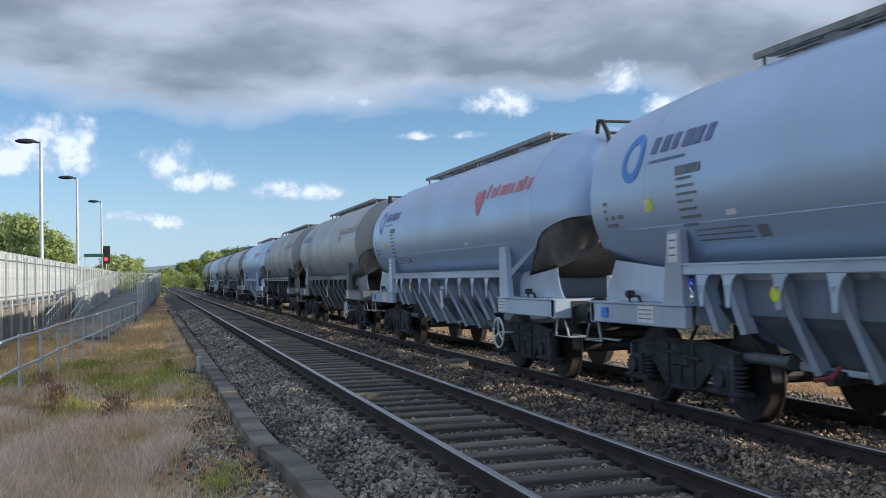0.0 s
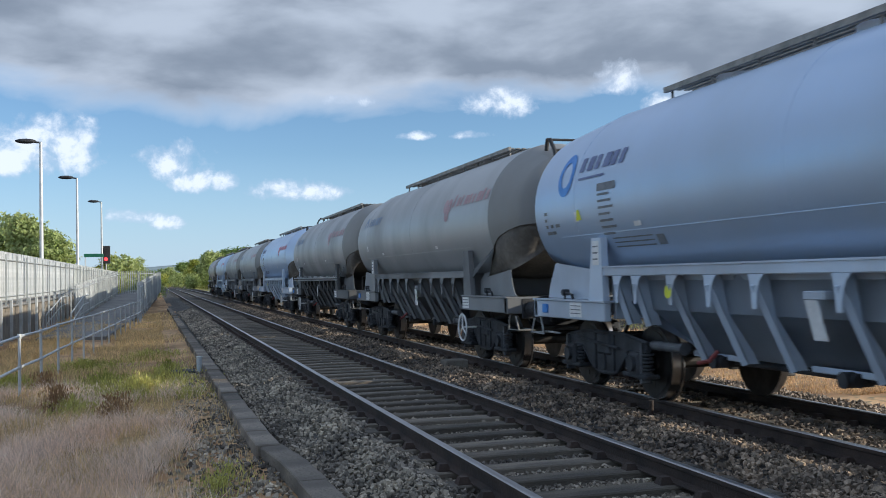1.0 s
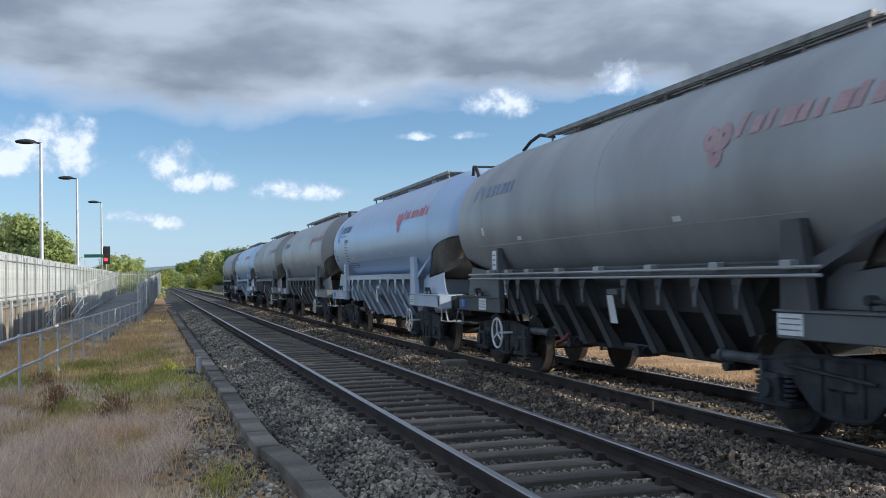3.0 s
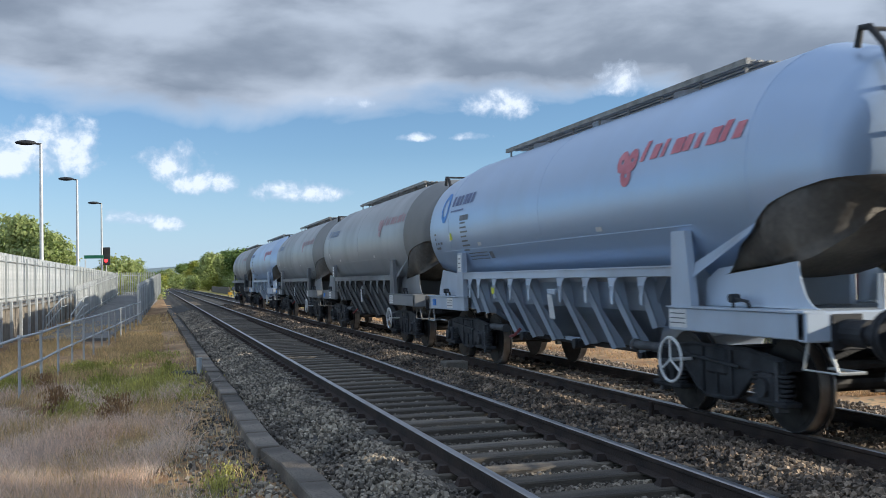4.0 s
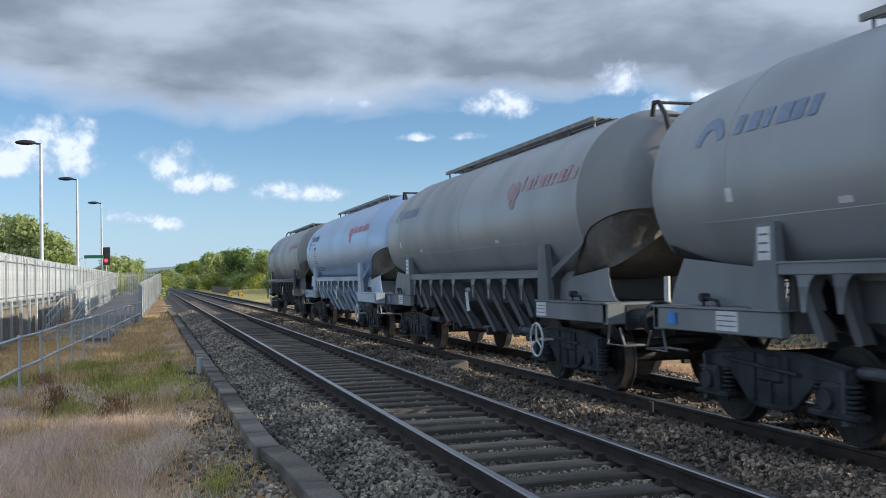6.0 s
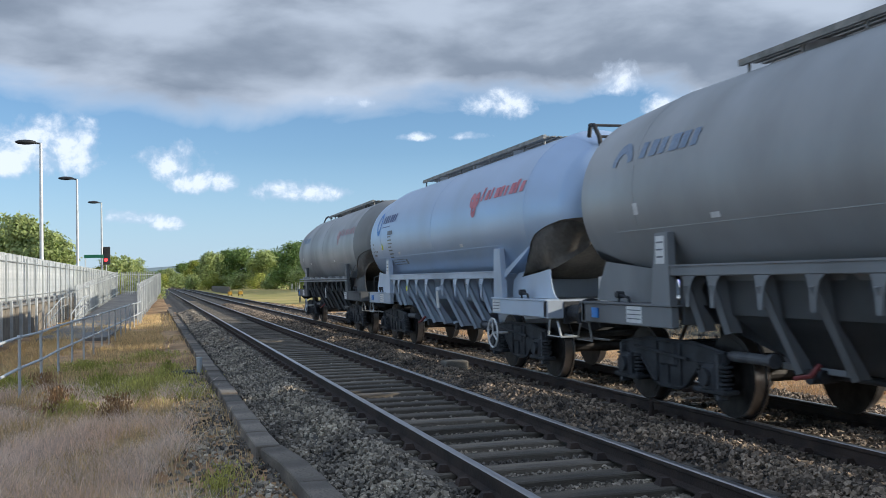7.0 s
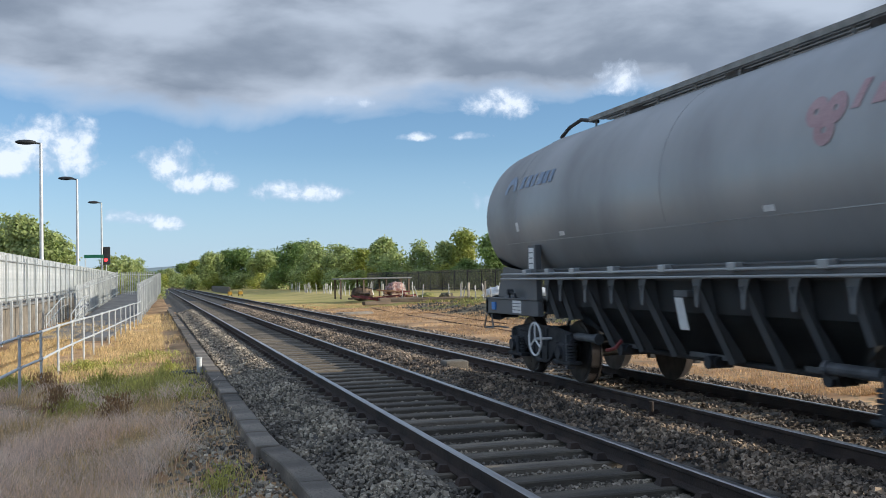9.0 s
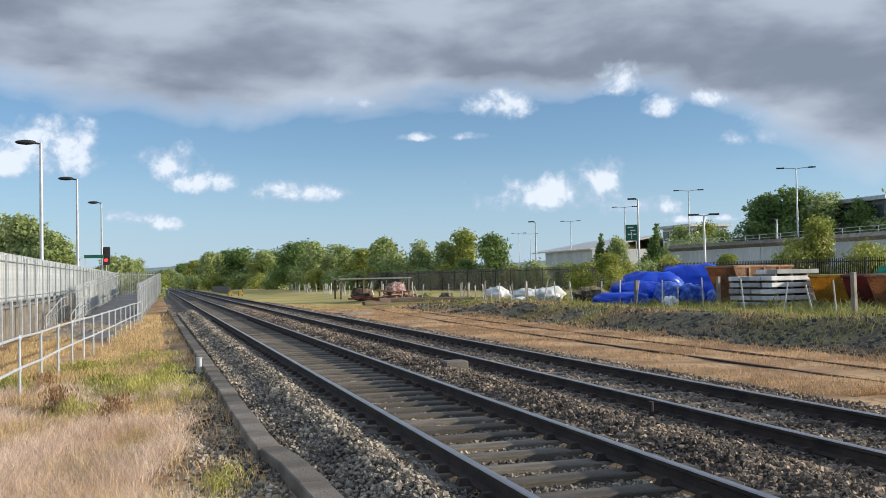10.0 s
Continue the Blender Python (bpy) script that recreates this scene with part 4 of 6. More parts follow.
def stones(name, count, place, size, label, mat):
    """Scattered broken stones: squashed, twisted eight-cornered lumps in one mesh."""
    rng = np.random.default_rng(len(name) + count)
    base = np.array([(-1, -1, -1), (1, -1, -1), (1, 1, -1), (-1, 1, -1), (-1, -1, 1), (1, -1, 1), (1, 1, 1), (-1, 1, 1)], float)
    quads = np.array([(0, 3, 2, 1), (4, 5, 6, 7), (0, 1, 5, 4), (1, 2, 6, 5), (2, 3, 7, 6), (3, 0, 4, 7)])
    pts = np.array([place(rng) for _ in range(count)])
    d = np.linalg.norm(pts[:, :2], axis=1)
    s = rng.uniform(size[0], size[1], (count, 1, 1)) * rng.uniform(0.6, 1.2, (count, 1, 3)) * (1 + np.clip(d - 18, 0, 40)[:, None, None] * 0.02)
    v = base[None] * s * rng.uniform(0.45, 1.0, (count, 8, 3))
    ax = rng.normal(size=(count, 3))
    ax /= np.linalg.norm(ax, axis=1)[:, None]
    an = rng.uniform(0, 6.28, count)
    c, sn = np.cos(an)[:, None, None], np.sin(an)[:, None, None]
    k = ax[:, None, :]
    v = v * c + np.cross(np.broadcast_to(k, v.shape), v) * sn + k * (v * k).sum(-1, keepdims=True) * (1 - c)
    v += pts[:, None, :]
    f = quads[None] + (np.arange(count) * 8)[:, None, None]
    ob = from_arrays(name, v.reshape(-1, 3), f.reshape(-1, 4), mat)
    return tagged(ob, label, "ballast", kind="stuff")


def near_y(rng, lo, hi):
    """More of them close by."""
    return lo + (hi - lo) * rng.random() ** 2.3


def ballast_left(rng):
    y = near_y(rng, 4.5, 60)
    x = rng.uniform(1.25, 2.55)
    return x, y, -0.245 + 0.15 * math.exp(-((x - 1.95) / 0.30) ** 2) + 0.03 * noise.noise(Vector((x * 2, y * 1.2, 3))) + rng.uniform(-0.02, 0.03)


def ballast_crib(rng):
    y = near_y(rng, 4.0, 60)
    k = round((y - 3.3) / 0.6)
    y = 3.3 + 0.6 * k + rng.uniform(-0.19, 0.19)
    return TRACK_A + rng.uniform(-0.72, 0.72), y, -0.235 + rng.uniform(-0.015, 0.022)


def ballast_six(rng):
    y = near_y(rng, 5.0, 75)
    x = rng.uniform(4.1, 6.05)
    return x, y, -0.24 + 0.11 * math.exp(-((x - 5.10) / 0.42) ** 2) + 0.03 * noise.noise(Vector((x * 2, y * 1.2, 8))) + rng.uniform(-0.02, 0.03)


def ballast_far(rng):
    y = near_y(rng, 7.0, 80)
    x = rng.uniform(6.15, 9.1)
    return x, y, -0.245 + rng.uniform(-0.02, 0.03) - 0.05 * max(0, x - 8.3)


def ballast_verge(rng):
    y = near_y(rng, 4.5, 22)
    x = 1.1 - abs(rng.normal()) * 0.55
    return x, y, hill(x, y) + rng.uniform(-0.01, 0.02)


build_sleepers()
stones("ballast_shoulder", 34000, ballast_left, (0.010, 0.028), "loose grey and buff ballast stones beside the track", M_STONE)
stones("ballast_between_sleepers", 30000, ballast_crib, (0.012, 0.028), "dark ballast stones between the sleepers", M_STONE)
stones("ballast_between_tracks", 34000, ballast_six, (0.010, 0.029), "heaped ballast stones between the two tracks", M_STONEBROWN)
stones("ballast_far_side", 34000, ballast_far, (0.013, 0.032), "ballast stones in and beyond the far track", M_STONEBROWN)


def bank_stones(rng):
    y = near_y(rng, 12, 60)
    x = 14.0 + 7.0 * rng.random()
    return x, y, hill(x, y) + rng.uniform(-0.02, 0.03)


M_BANKSTONE = material("dark_bank_stone", (0.05, 0.048, 0.044), (0.14, 0.125, 0.095), 1.3, 0.9, bump=0.3, fine=40, random_by="island")
stones("bank_rubble", 6000, bank_stones, (0.014, 0.055), "dark rubble and clods on the gravel bank", M_BANKSTONE)
stones("ballast_verge", 5000, ballast_verge, (0.012, 0.032), "scattered stones along the dry verge", M_STONE)


# the trough's line: distance along the track, and offset
TROUGH_Y = (4.0, 7.0, 8.0, 8.9, 9.7, 10.3, 10.9, 12.2, 70.0)
TROUGH_X = (1.42, 1.32, 1.27, 1.25, 1.21, 1.14, 1.09, 1.07, 0.85)


def build_trough():
    """Concrete cable trough: each length is its own lid, out of line near the camera."""
    run = new("cable_trough")
    setting(run, "line of weathered concrete cable trough lids beside the track", "cable trough")
    y, i = 4.4, 0
    while y < 66:
        length = 0.98 if y < 30 else 2.98
        mid = y + length / 2
        x, ahead = (float(np.interp(v, TROUGH_Y, TROUGH_X)) for v in (mid, mid + 0.5))
        turn = -math.degrees(math.atan((ahead - x) / 0.5))
        bm = bmesh.new()
        box(bm, -0.125, 0.125, -length / 2, length / 2, -0.42, -0.15, 0.012)
        t = part("trough_lid", bm, M_TROUGH, run)
        t.location = (x + random.uniform(-0.008, 0.008), mid, random.uniform(-0.012, 0.012) - (0.02 if 9.4 < mid < 10.4 else 0))
        t.rotation_euler = (radians(random.uniform(-0.6, 0.6)), radians(random.uniform(-1.2, 1.2)), radians(turn + random.uniform(-0.5, 0.5)))
        y += length + 0.012


build_trough()


def small_box():
    bm = bmesh.new()
    box(bm, -0.22, 0.22, -0.2, 0.2, 0, 0.22, 0.02)
    b = part("junction_box", bm, M_CONCRETE)
    b.location = (5.4, 17.9, -0.25)
    tagged(b, "low weathered concrete block on the ballast between tracks", "concrete block")
    m = new("marker_post")
    tagged(m, "short grey tube marker with a sunken box beside the trough", "marker post")
    bm = bmesh.new()
    rod(bm, (0, 0, 0), (0, 0, 0.36), 0.055, 14)
    rod(bm, (0, 0, 0.36), (0, 0, 0.38), 0.065, 14)
    part("tube", bm, M_GALV, m)
    bm = bmesh.new()
    box(bm, -0.55, -0.08, -0.25, 0.25, 0, 0.11, 0.02)
    part("sunken_box", bm, M_DARKSTEEL, m)
    m.location = (0.84, 20.6, -0.36)
    bm = bmesh.new()
    rod(bm, (0, 0, 0), (0, 0, 0.3), 0.03, 10)
    box(bm, -0.07, 0.07, -0.05, 0.05, 0.0, 0.06, 0.01)
    p = part("rail_stake", bm, M_RAIL)
    p.location = (5.78, 10.9, -0.32)
    tagged(p, "rusty iron stake beside the far rail", "stake")


small_box()


# ---- plants by the track ----
def blades(name, count, place, height, width, mats, label, category, droop=0.4):
    """Grass: each blade two bent quads."""
    rng = np.random.default_rng(count)
    pts = np.array([place(rng) for _ in range(count)])
    h = rng.uniform(height[0], height[1], count) * pts[:, 3]
    a = rng.uniform(0, 6.28, count)
    b = rng.uniform(0, 6.28, count)
    w = rng.uniform(width[0], width[1], count) * (1 + np.clip(pts[:, 1] - 10, 0, 40) * 0.05)
    dx, dy = np.cos(a) * w, np.sin(a) * w
    lx, ly = np.cos(b) * h * droop * rng.uniform(0.2, 1, count), np.sin(b) * h * droop * rng.uniform(0.2, 1, count)
    x, y, z = pts[:, 0], pts[:, 1], pts[:, 2]
    V = np.stack([np.stack([x - dx, y - dy, z], 1), np.stack([x + dx, y + dy, z], 1),
                  np.stack([x + dx * 0.8 + lx * 0.35, y + dy * 0.8 + ly * 0.35, z + h * 0.6], 1),
                  np.stack([x - dx * 0.8 + lx * 0.35, y - dy * 0.8 + ly * 0.35, z + h * 0.6], 1),
                  np.stack([x + lx, y + ly, z + h], 1)], 1)
    k = (np.arange(count) * 5)[:, None]
    quads = (np.array([[0, 1, 2, 3]]) + k).tolist()
    tris = (np.array([[3, 2, 4]]) + k).tolist()
    ob = from_arrays(name, V.reshape(-1, 3), quads + tris, mats)
    return tagged(ob, label, category, kind="stuff")


M_DRY = material("dry_grass", (0.56, 0.41, 0.19), (0.78, 0.59, 0.31), 0.8, 0.8, fine=6, random_by="island", thin=0.35)
M_ORANGE = material("bleached_orange_grass", (0.46, 0.29, 0.14), (0.62, 0.42, 0.22), 0.5, 0.8, fine=4, random_by="island", thin=0.3)
M_PINK = material("grass_seed_heads", (0.78, 0.61, 0.47), (0.93, 0.77, 0.62), 0.9, 0.8, fine=6, random_by="island", thin=0.5)
M_WEED = material("green_weed", (0.31, 0.32, 0.06), (0.58, 0.53, 0.16), 1.2, 0.65, fine=6, random_by="island", thin=0.4)
M_LEAF = material("tree_leaf", (0.26, 0.32, 0.10), (0.44, 0.49, 0.19), 0.35, 0.6, fine=3, random_by="island", thin=0.35, vary=(0.75, 1.3))
M_LEAFDARK = material("dark_tree_leaf", (0.12, 0.19, 0.045), (0.24, 0.32, 0.085), 0.35, 0.6, fine=3, random_by="island", thin=0.35, vary=(0.75, 1.3))
M_LEAFLIGHT = material("yellow_green_leaf", (0.27, 0.31, 0.05), (0.44, 0.44, 0.10), 0.35, 0.6, fine=3, random_by="island", thin=0.35, vary=(0.75, 1.3))
M_BARK = material("bark", (0.07, 0.055, 0.04), (0.14, 0.11, 0.08), 3, 0.9, bump=0.5, fine=20)


def verge(rng, lo=4.0, hi=60.0):
    while True:
        y = near_y(rng, lo, hi)
        x = rng.uniform(-4.3, 0.95)
        p = noise.noise(Vector((x * 0.8, y * 0.45, 2.0)))
        if x > 0.25 and rng.random() < 0.75:
            continue
        if p > -0.28 + 0.3 * rng.random():
            return x, y, hill(x, y) - 0.01, 0.7 + 0.6 * max(0, p) + 0.3 * rng.random()


def seeds(rng):
    while True:
        y = near_y(rng, 4.5, 19)
        x = rng.uniform(-4.2, 0.9)
        n = noise.noise(Vector((x * 0.9, y * 0.5, 7.0))) + 0.5 * noise.noise(Vector((x * 2.5, y * 1.6, 1.0)))
        edge = 0.9 * max(0.0, x + 0.35) + 0.05 * max(0.0, y - 12)
        if n > -0.5 + edge + 0.4 * rng.random():
            return x, y, hill(x, y), 0.55 + 0.5 * rng.random() + 0.5 * max(0.0, n)


WEEDS = [(-0.35, 17.5, 1.1, 1.0), (0.1, 18.8, 0.8, 0.9), (-0.9, 19.5, 0.9, 0.9), (0.25, 21.5, 0.5, 0.7), (0.52, 9.1, 0.34, 0.55), (0.66, 9.7, 0.24, 0.45), (0.40, 8.3, 0.30, 0.4),
         (-1.5, 23.5, 1.2, 0.7), (-0.2, 26.0, 0.9, 0.7), (-1.2, 15.8, 0.6, 0.7), (-2.6, 20.0, 0.9, 0.8), (0.5, 16.4, 0.4, 0.6)]


WEED_SHARE = np.cumsum([r ** 1.4 for _, _, r, _ in WEEDS]) / sum(r ** 1.4 for _, _, r, _ in WEEDS)


def weeds(rng):
    i = int(np.searchsorted(WEED_SHARE, rng.random()))
    cx, cy, r, h = WEEDS[min(i, len(WEEDS) - 1)]
    a, d = rng.uniform(0, 6.28), r * 0.62 * abs(rng.normal())
    x, y = cx + d * math.cos(a), cy + d * 1.4 * math.sin(a)
    t = h * max(0.25, 1.05 - 0.5 * d / r) * (0.5 + 0.7 * noise.noise(Vector((x * 4, y * 3, 1))) ** 2 + 0.4 * rng.random())
    # two in three are leaflets part way up a stem
    if rng.random() < 0.67:
        return x, y, hill(x, y) + 0.36 * t * rng.random() ** 0.7, 0.28 * t
    return x, y, hill(x, y), t


def dock(rng):
    i = rng.integers(3)
    cx, cy = ((-1.45, 16.3), (-0.55, 14.6), (-1.9, 19.0))[i]
    x, y = cx + rng.normal() * 0.11, cy + rng.normal() * 0.14
    if rng.random() < 0.85:
        return x, y, hill(x, y) + 0.36 * rng.random(), 0.16
    return x, y, hill(x, y), 0.6 + 0.6 * rng.random()


def far_grass(rng):
    while True:
        y = near_y(rng, 12, 75)
        x = rng.uniform(9.2, 14.5)
        if noise.noise(Vector((x * 0.5, y * 0.3, 4.0))) > -0.2:
            return x, y, hill(x, y), 0.6 + 0.5 * rng.random()


def bank_grass(rng):
    while True:
        y = near_y(rng, 14, 62)
        x = rng.uniform(14.5, 26)
        if noise.noise(Vector((x * 0.35, y * 0.25, 9.0))) > -0.02 - 0.03 * (x - 14.5) + 0.2 * rng.random():
            return x, y, hill(x, y), (0.5 + 0.9 * rng.random()) * (0.8 + 0.22 * max(0.0, min(x, 22.0) - 16.0)) * (1.0 + 1.6 * max(0.0, noise.noise(Vector((x * 1.1, y * 0.8, 21.0)))))


def bank_dry(rng):
    while True:
        y = near_y(rng, 13, 62)
        x = rng.uniform(13.6, 24)
        if noise.noise(Vector((x * 0.5, y * 0.35, 15.0))) > -0.1 + 0.25 * rng.random():
            return x, y, hill(x, y), 0.6 + 0.6 * rng.random()


M_BANKWEED = material("dull_green_weed", (0.20, 0.22, 0.05), (0.42, 0.39, 0.12), 0.5, 0.7, fine=6, random_by="island", thin=0.3)
M_DOCK = material("seeding_dock", (0.27, 0.16, 0.08), (0.42, 0.27, 0.13), 2, 0.8, fine=8, random_by="island", thin=0.3)
blades("dock_plant", 1500, dock, (0.15, 0.42), (0.004, 0.011), M_DOCK, "reddish brown seeding dock plants on the verge", "weeds", 0.7)
blades("dry_grass", 85000, verge, (0.08, 0.22), (0.0015, 0.0035), M_DRY, "straw-coloured dry grass on the verge", "grass", 0.9)
blades("seeding_grass", 100000, seeds, (0.10, 0.28), (0.0014, 0.0030), M_PINK, "tall feathery seeding grass beside the path", "grass", 1.4)
blades("green_weeds", 11000, weeds, (0.12, 0.46), (0.0035, 0.010), M_WEED, "clumps of green weeds by the cable trough", "weeds", 0.9)
blades("siding_grass", 30000, far_grass, (0.02, 0.09), (0.0025, 0.006), M_ORANGE, "dry orange grass round the disused siding", "grass", 1.1)
blades("bank_weeds", 34000, bank_grass, (0.05, 0.17), (0.004, 0.010), M_BANKWEED, "green weeds growing on the gravel bank", "weeds", 1.3)

blades("bank_dry_grass", 26000, bank_dry, (0.04, 0.14), (0.003, 0.007), M_ORANGE, "dead brown grass on the gravel bank", "grass", 1.3)


# ---- fences, platform and lamps on the left ----
def rail_fence():
    f = new("tubular_fence")
    setting(f, "galvanised tubular post and rail fence along the path", "fence")

    def at(y):
        return (-3.1 + 0.05 * y, y)
    ys = [4.8 + 2.2 * i for i in range(21)]
    for y in ys:
        x, _ = at(y)
        z = hill(x, y)
        bm = bmesh.new()
        rod(bm, (x, y, z - 0.1), (x, y, z + 1.06), 0.026, 10)
        rod(bm, (x, y, z + 1.02), (x, y, z + 1.10), 0.036, 10)
        rod(bm, (x, y, z + 0.50), (x, y, z + 0.58), 0.036, 10)
        part("post", bm, M_GALV, f)
    for h in (1.06, 0.54):
        bm = bmesh.new()
        tube(bm, [(at(y)[0], y, hill(*at(y)) + h) for y in ys], 0.024, 10)
        part("rail_tube", bm, M_GALV, f)


def pale_fence(name, a, b, height, pitch, width, label, objects=0, depth=0.03, mat=M_GALVJ, spikes=True):
    """A palisade from a to b, whose ends give x, y and the ground's height."""
    a, b = Vector(a), Vector(b)
    f = new(name)
    setting(f, label, "palisade fence")
    d = (b - a)
    n = max(2, int(math.hypot(d.x, d.y) / pitch))
    u = Vector((d.x, d.y, 0)).normalized()
    side = Vector((-u.y, u.x, 0))
    # W-shaped pale with a split, pointed top
    prof = [(-width / 2, 0.0), (-width / 4, depth), (0.0, 0.35 * depth), (width / 4, depth), (width / 2, 0.0)]
    top = [height * 0.965, height, height * 0.955, height, height * 0.965] if spikes else [height] * 5

    def pale(base):
        v = []
        for (p, q), h in zip(prof, top):
            for z in (0.05, h):
                v.append(base + u * p + side * q + Vector((0, 0, z)))
        return v
    faces = [(2 * i, 2 * i + 2, 2 * i + 3, 2 * i + 1) for i in range(4)]
    shape = None
    verts, fs = [], []
    for i in range(n):
        base = a + d * (i / (n - 1))
        if i < objects:
            if shape is None:
                first = from_arrays("pale", [tuple(v) for v in pale(Vector())], faces, M_GALV if mat is M_GALVJ else mat)
                shape = first.data
                bpy.data.objects.remove(first)
            o = new("pale", shape)
            o.parent, o.location = f, base
            o.rotation_euler = (random.uniform(-0.006, 0.006), random.uniform(-0.006, 0.006), 0)
        else:
            k = len(verts)
            verts += [tuple(v) for v in pale(base)]
            fs += [tuple(k + j for j in q) for q in faces]
    if verts:
        rest = from_arrays("pales", verts, fs, mat)
        rest.parent = f
        rest["kind"] = "stuff"
    for h in (0.25, height - 0.28):
        bm = bmesh.new()
        o = -side * 0.03
        rod(bm, a + o + Vector((0, 0, h)), b + o + Vector((0, 0, h)), 0.028, 4)
        part("cross_rail", bm, mat, f)
    m = max(2, int(d.length / 2.75))
    bm = bmesh.new()
    for i in range(m + 1):
        p = a + d * (i / m) - side * 0.08
        box(bm, p.x - 0.03, p.x + 0.03, p.y - 0.03, p.y + 0.03, p.z - 0.1, p.z + height - 0.1)
    posts = part("fence_posts", bm, mat, f)
    posts["kind"] = "stuff"
    return f


def platform():
    bm = bmesh.new()
    vs = [(-4.95, 24), (-4.60, 128), (-12, 128), (-12, 24)]
    lo = [bm.verts.new((x, y, -0.6)) for x, y in vs]
    hi = [bm.verts.new((x, y, 0.86)) for x, y in vs]
    bm.faces.new(hi)
    for i in range(4):
        bm.faces.new((lo[i], lo[(i + 1) % 4], hi[(i + 1) % 4], hi[i]))
    setting(part("platform", bm, M_CONCRETE), "concrete station platform behind a tall fence", "platform")
    bm = bmesh.new()
    tube(bm, [(-4.88, 24, 0.99), (-4.53, 128, 0.99)], 0.03, 8)
    tube(bm, [(-4.86, 24, 0.80), (-4.51, 128, 0.80)], 0.05, 8)
    setting(part("cable_pipe", bm, M_GRATE), "grey pipes clipped along the platform edge", "pipe")
    pale_fence("platform_fence", (-4.92, 25, 0.86), (-4.58, 127, 1.12), 1.78, 0.235, 0.20, "tall pale grey steel fence along the platform", objects=170, spikes=False)
    pale_fence("ramp_fence", (-3.75, 52, -0.35), (-2.75, 81, 0.62), 1.85, 0.165, 0.075, "grey steel palisade up the platform ramp", 60)
    pale_fence("path_fence", (-0.82, 50.5, -0.33), (0.45, 101, 0.72), 1.85, 0.165, 0.075, "grey steel palisade between path and railway", 80)
    pale_fence("end_fence", (-2.6, 84, 0.60), (-0.1, 86, 0.62), 1.9, 0.165, 0.075, "grey steel palisade across the path's end")
    # short posts that carry the pipes in front of the platform's face
    shape = None
    sup = new("pipe_supports")
    setting(sup, "row of short pale steel posts along the platform's face", "posts")
    for i in range(38):
        y = 24.6 + 2.4 * i
        if shape is None:
            bm = bmesh.new()
            box(bm, -0.05, 0.05, -0.05, 0.05, -0.5, 1.02, 0.008)
            first = part("post", bm, M_GALV)
            shape = first.data
            bpy.data.objects.remove(first)
        o = new("post", shape)
        o.parent, o.location = sup, (-4.76 + 0.0034 * (y - 24), y, 0.0)
    # path that climbs between the fences
    bm = bmesh.new()
    rows = [(-3.9, -1.6, 36, -0.33), (-3.8, -1.2, 48, -0.32), (-3.6, -0.9, 53, -0.26), (-2.85, -0.3, 80, 0.60), (-2.5, 0.2, 100, 0.72)]
    vv = [(bm.verts.new((a, y, z)), bm.verts.new((b, y, z))) for a, b, y, z in rows]
    for p, q in zip(vv, vv[1:]):
        bm.faces.new((p[0], p[1], q[1], q[0]))
    for v in bm.verts[:]:
        v.co.z += 0.03
    r = bmesh.ops.extrude_face_region(bm, geom=bm.faces[:])
    bmesh.ops.translate(bm, vec=(0, 0, -0.9), verts=[v for v in r["geom"] if isinstance(v, bmesh.types.BMVert)])
    setting(part("path", bm, M_TARMAC), "grey tarmac ramp path between steel fences", "path")
    # stair rails at the platform's side
    h = new("stair_handrail")
    tagged(h, "grey tubular stair handrails leading onto the platform", "handrail")
    for dx in (0.0, 0.9):
        bm = bmesh.new()
        pts = [(-4.35 + dx, 44 + dx, 0.25), (-4.25 + dx, 50 + dx, 0.9), (-4.2 + dx, 53 + dx, 0.95)]
        tube(bm, pts, 0.025, 8)
        tube(bm, [(x, y, z - 0.4) for x, y, z in pts], 0.022, 8)
        part("rail_tube", bm, M_GALV, h)
        for i in range(4):
            t = i / 3
            x, y, z = [pts[0][j] + (pts[1][j] - pts[0][j]) * t for j in range(3)]
            bm = bmesh.new()
            rod(bm, (x, y, -0.4), (x, y, z), 0.025, 8)
            part("post", bm, M_GALV, h)


rail_fence()
platform()


def lamp(x, y, base, height):
    L = new("street_lamp")
    tagged(L, "tall tapered grey lamp column with a flat oval lantern", "lamp post", "platform lamps")
    bm = bmesh.new()
    rod(bm, (0, 0, 0), (0, 0, height), 0.11, 14, 0.075)
    rod(bm, (0, 0, 0), (0, 0, 1.2), 0.15, 14)
    part("column", bm, M_GALV, L)
    bm = bmesh.new()
    rod(bm, (0.05, 0, height - 0.02), (-0.45, 0, height + 0.03), 0.05, 8)
    part("bracket", bm, M_DARKSTEEL, L)
    bm = bmesh.new()
    g = bmesh.ops.create_uvsphere(bm, u_segments=18, v_segments=10, radius=1.0)["verts"]
    bmesh.ops.scale(bm, vec=(0.52, 0.24, 0.13), verts=g)
    bmesh.ops.translate(bm, vec=(-0.72, 0, height + 0.05), verts=g)
    part("lantern", bm, M_DARKSTEEL, L, "dark flat lantern", True)
    L.location = (x, y, base)


lamp(-5.55, 54.3, 0.86, 7.95)
lamp(-5.17, 73.5, 0.86, 8.05)
lamp(-4.85, 99.9, 1.0, 8.3)


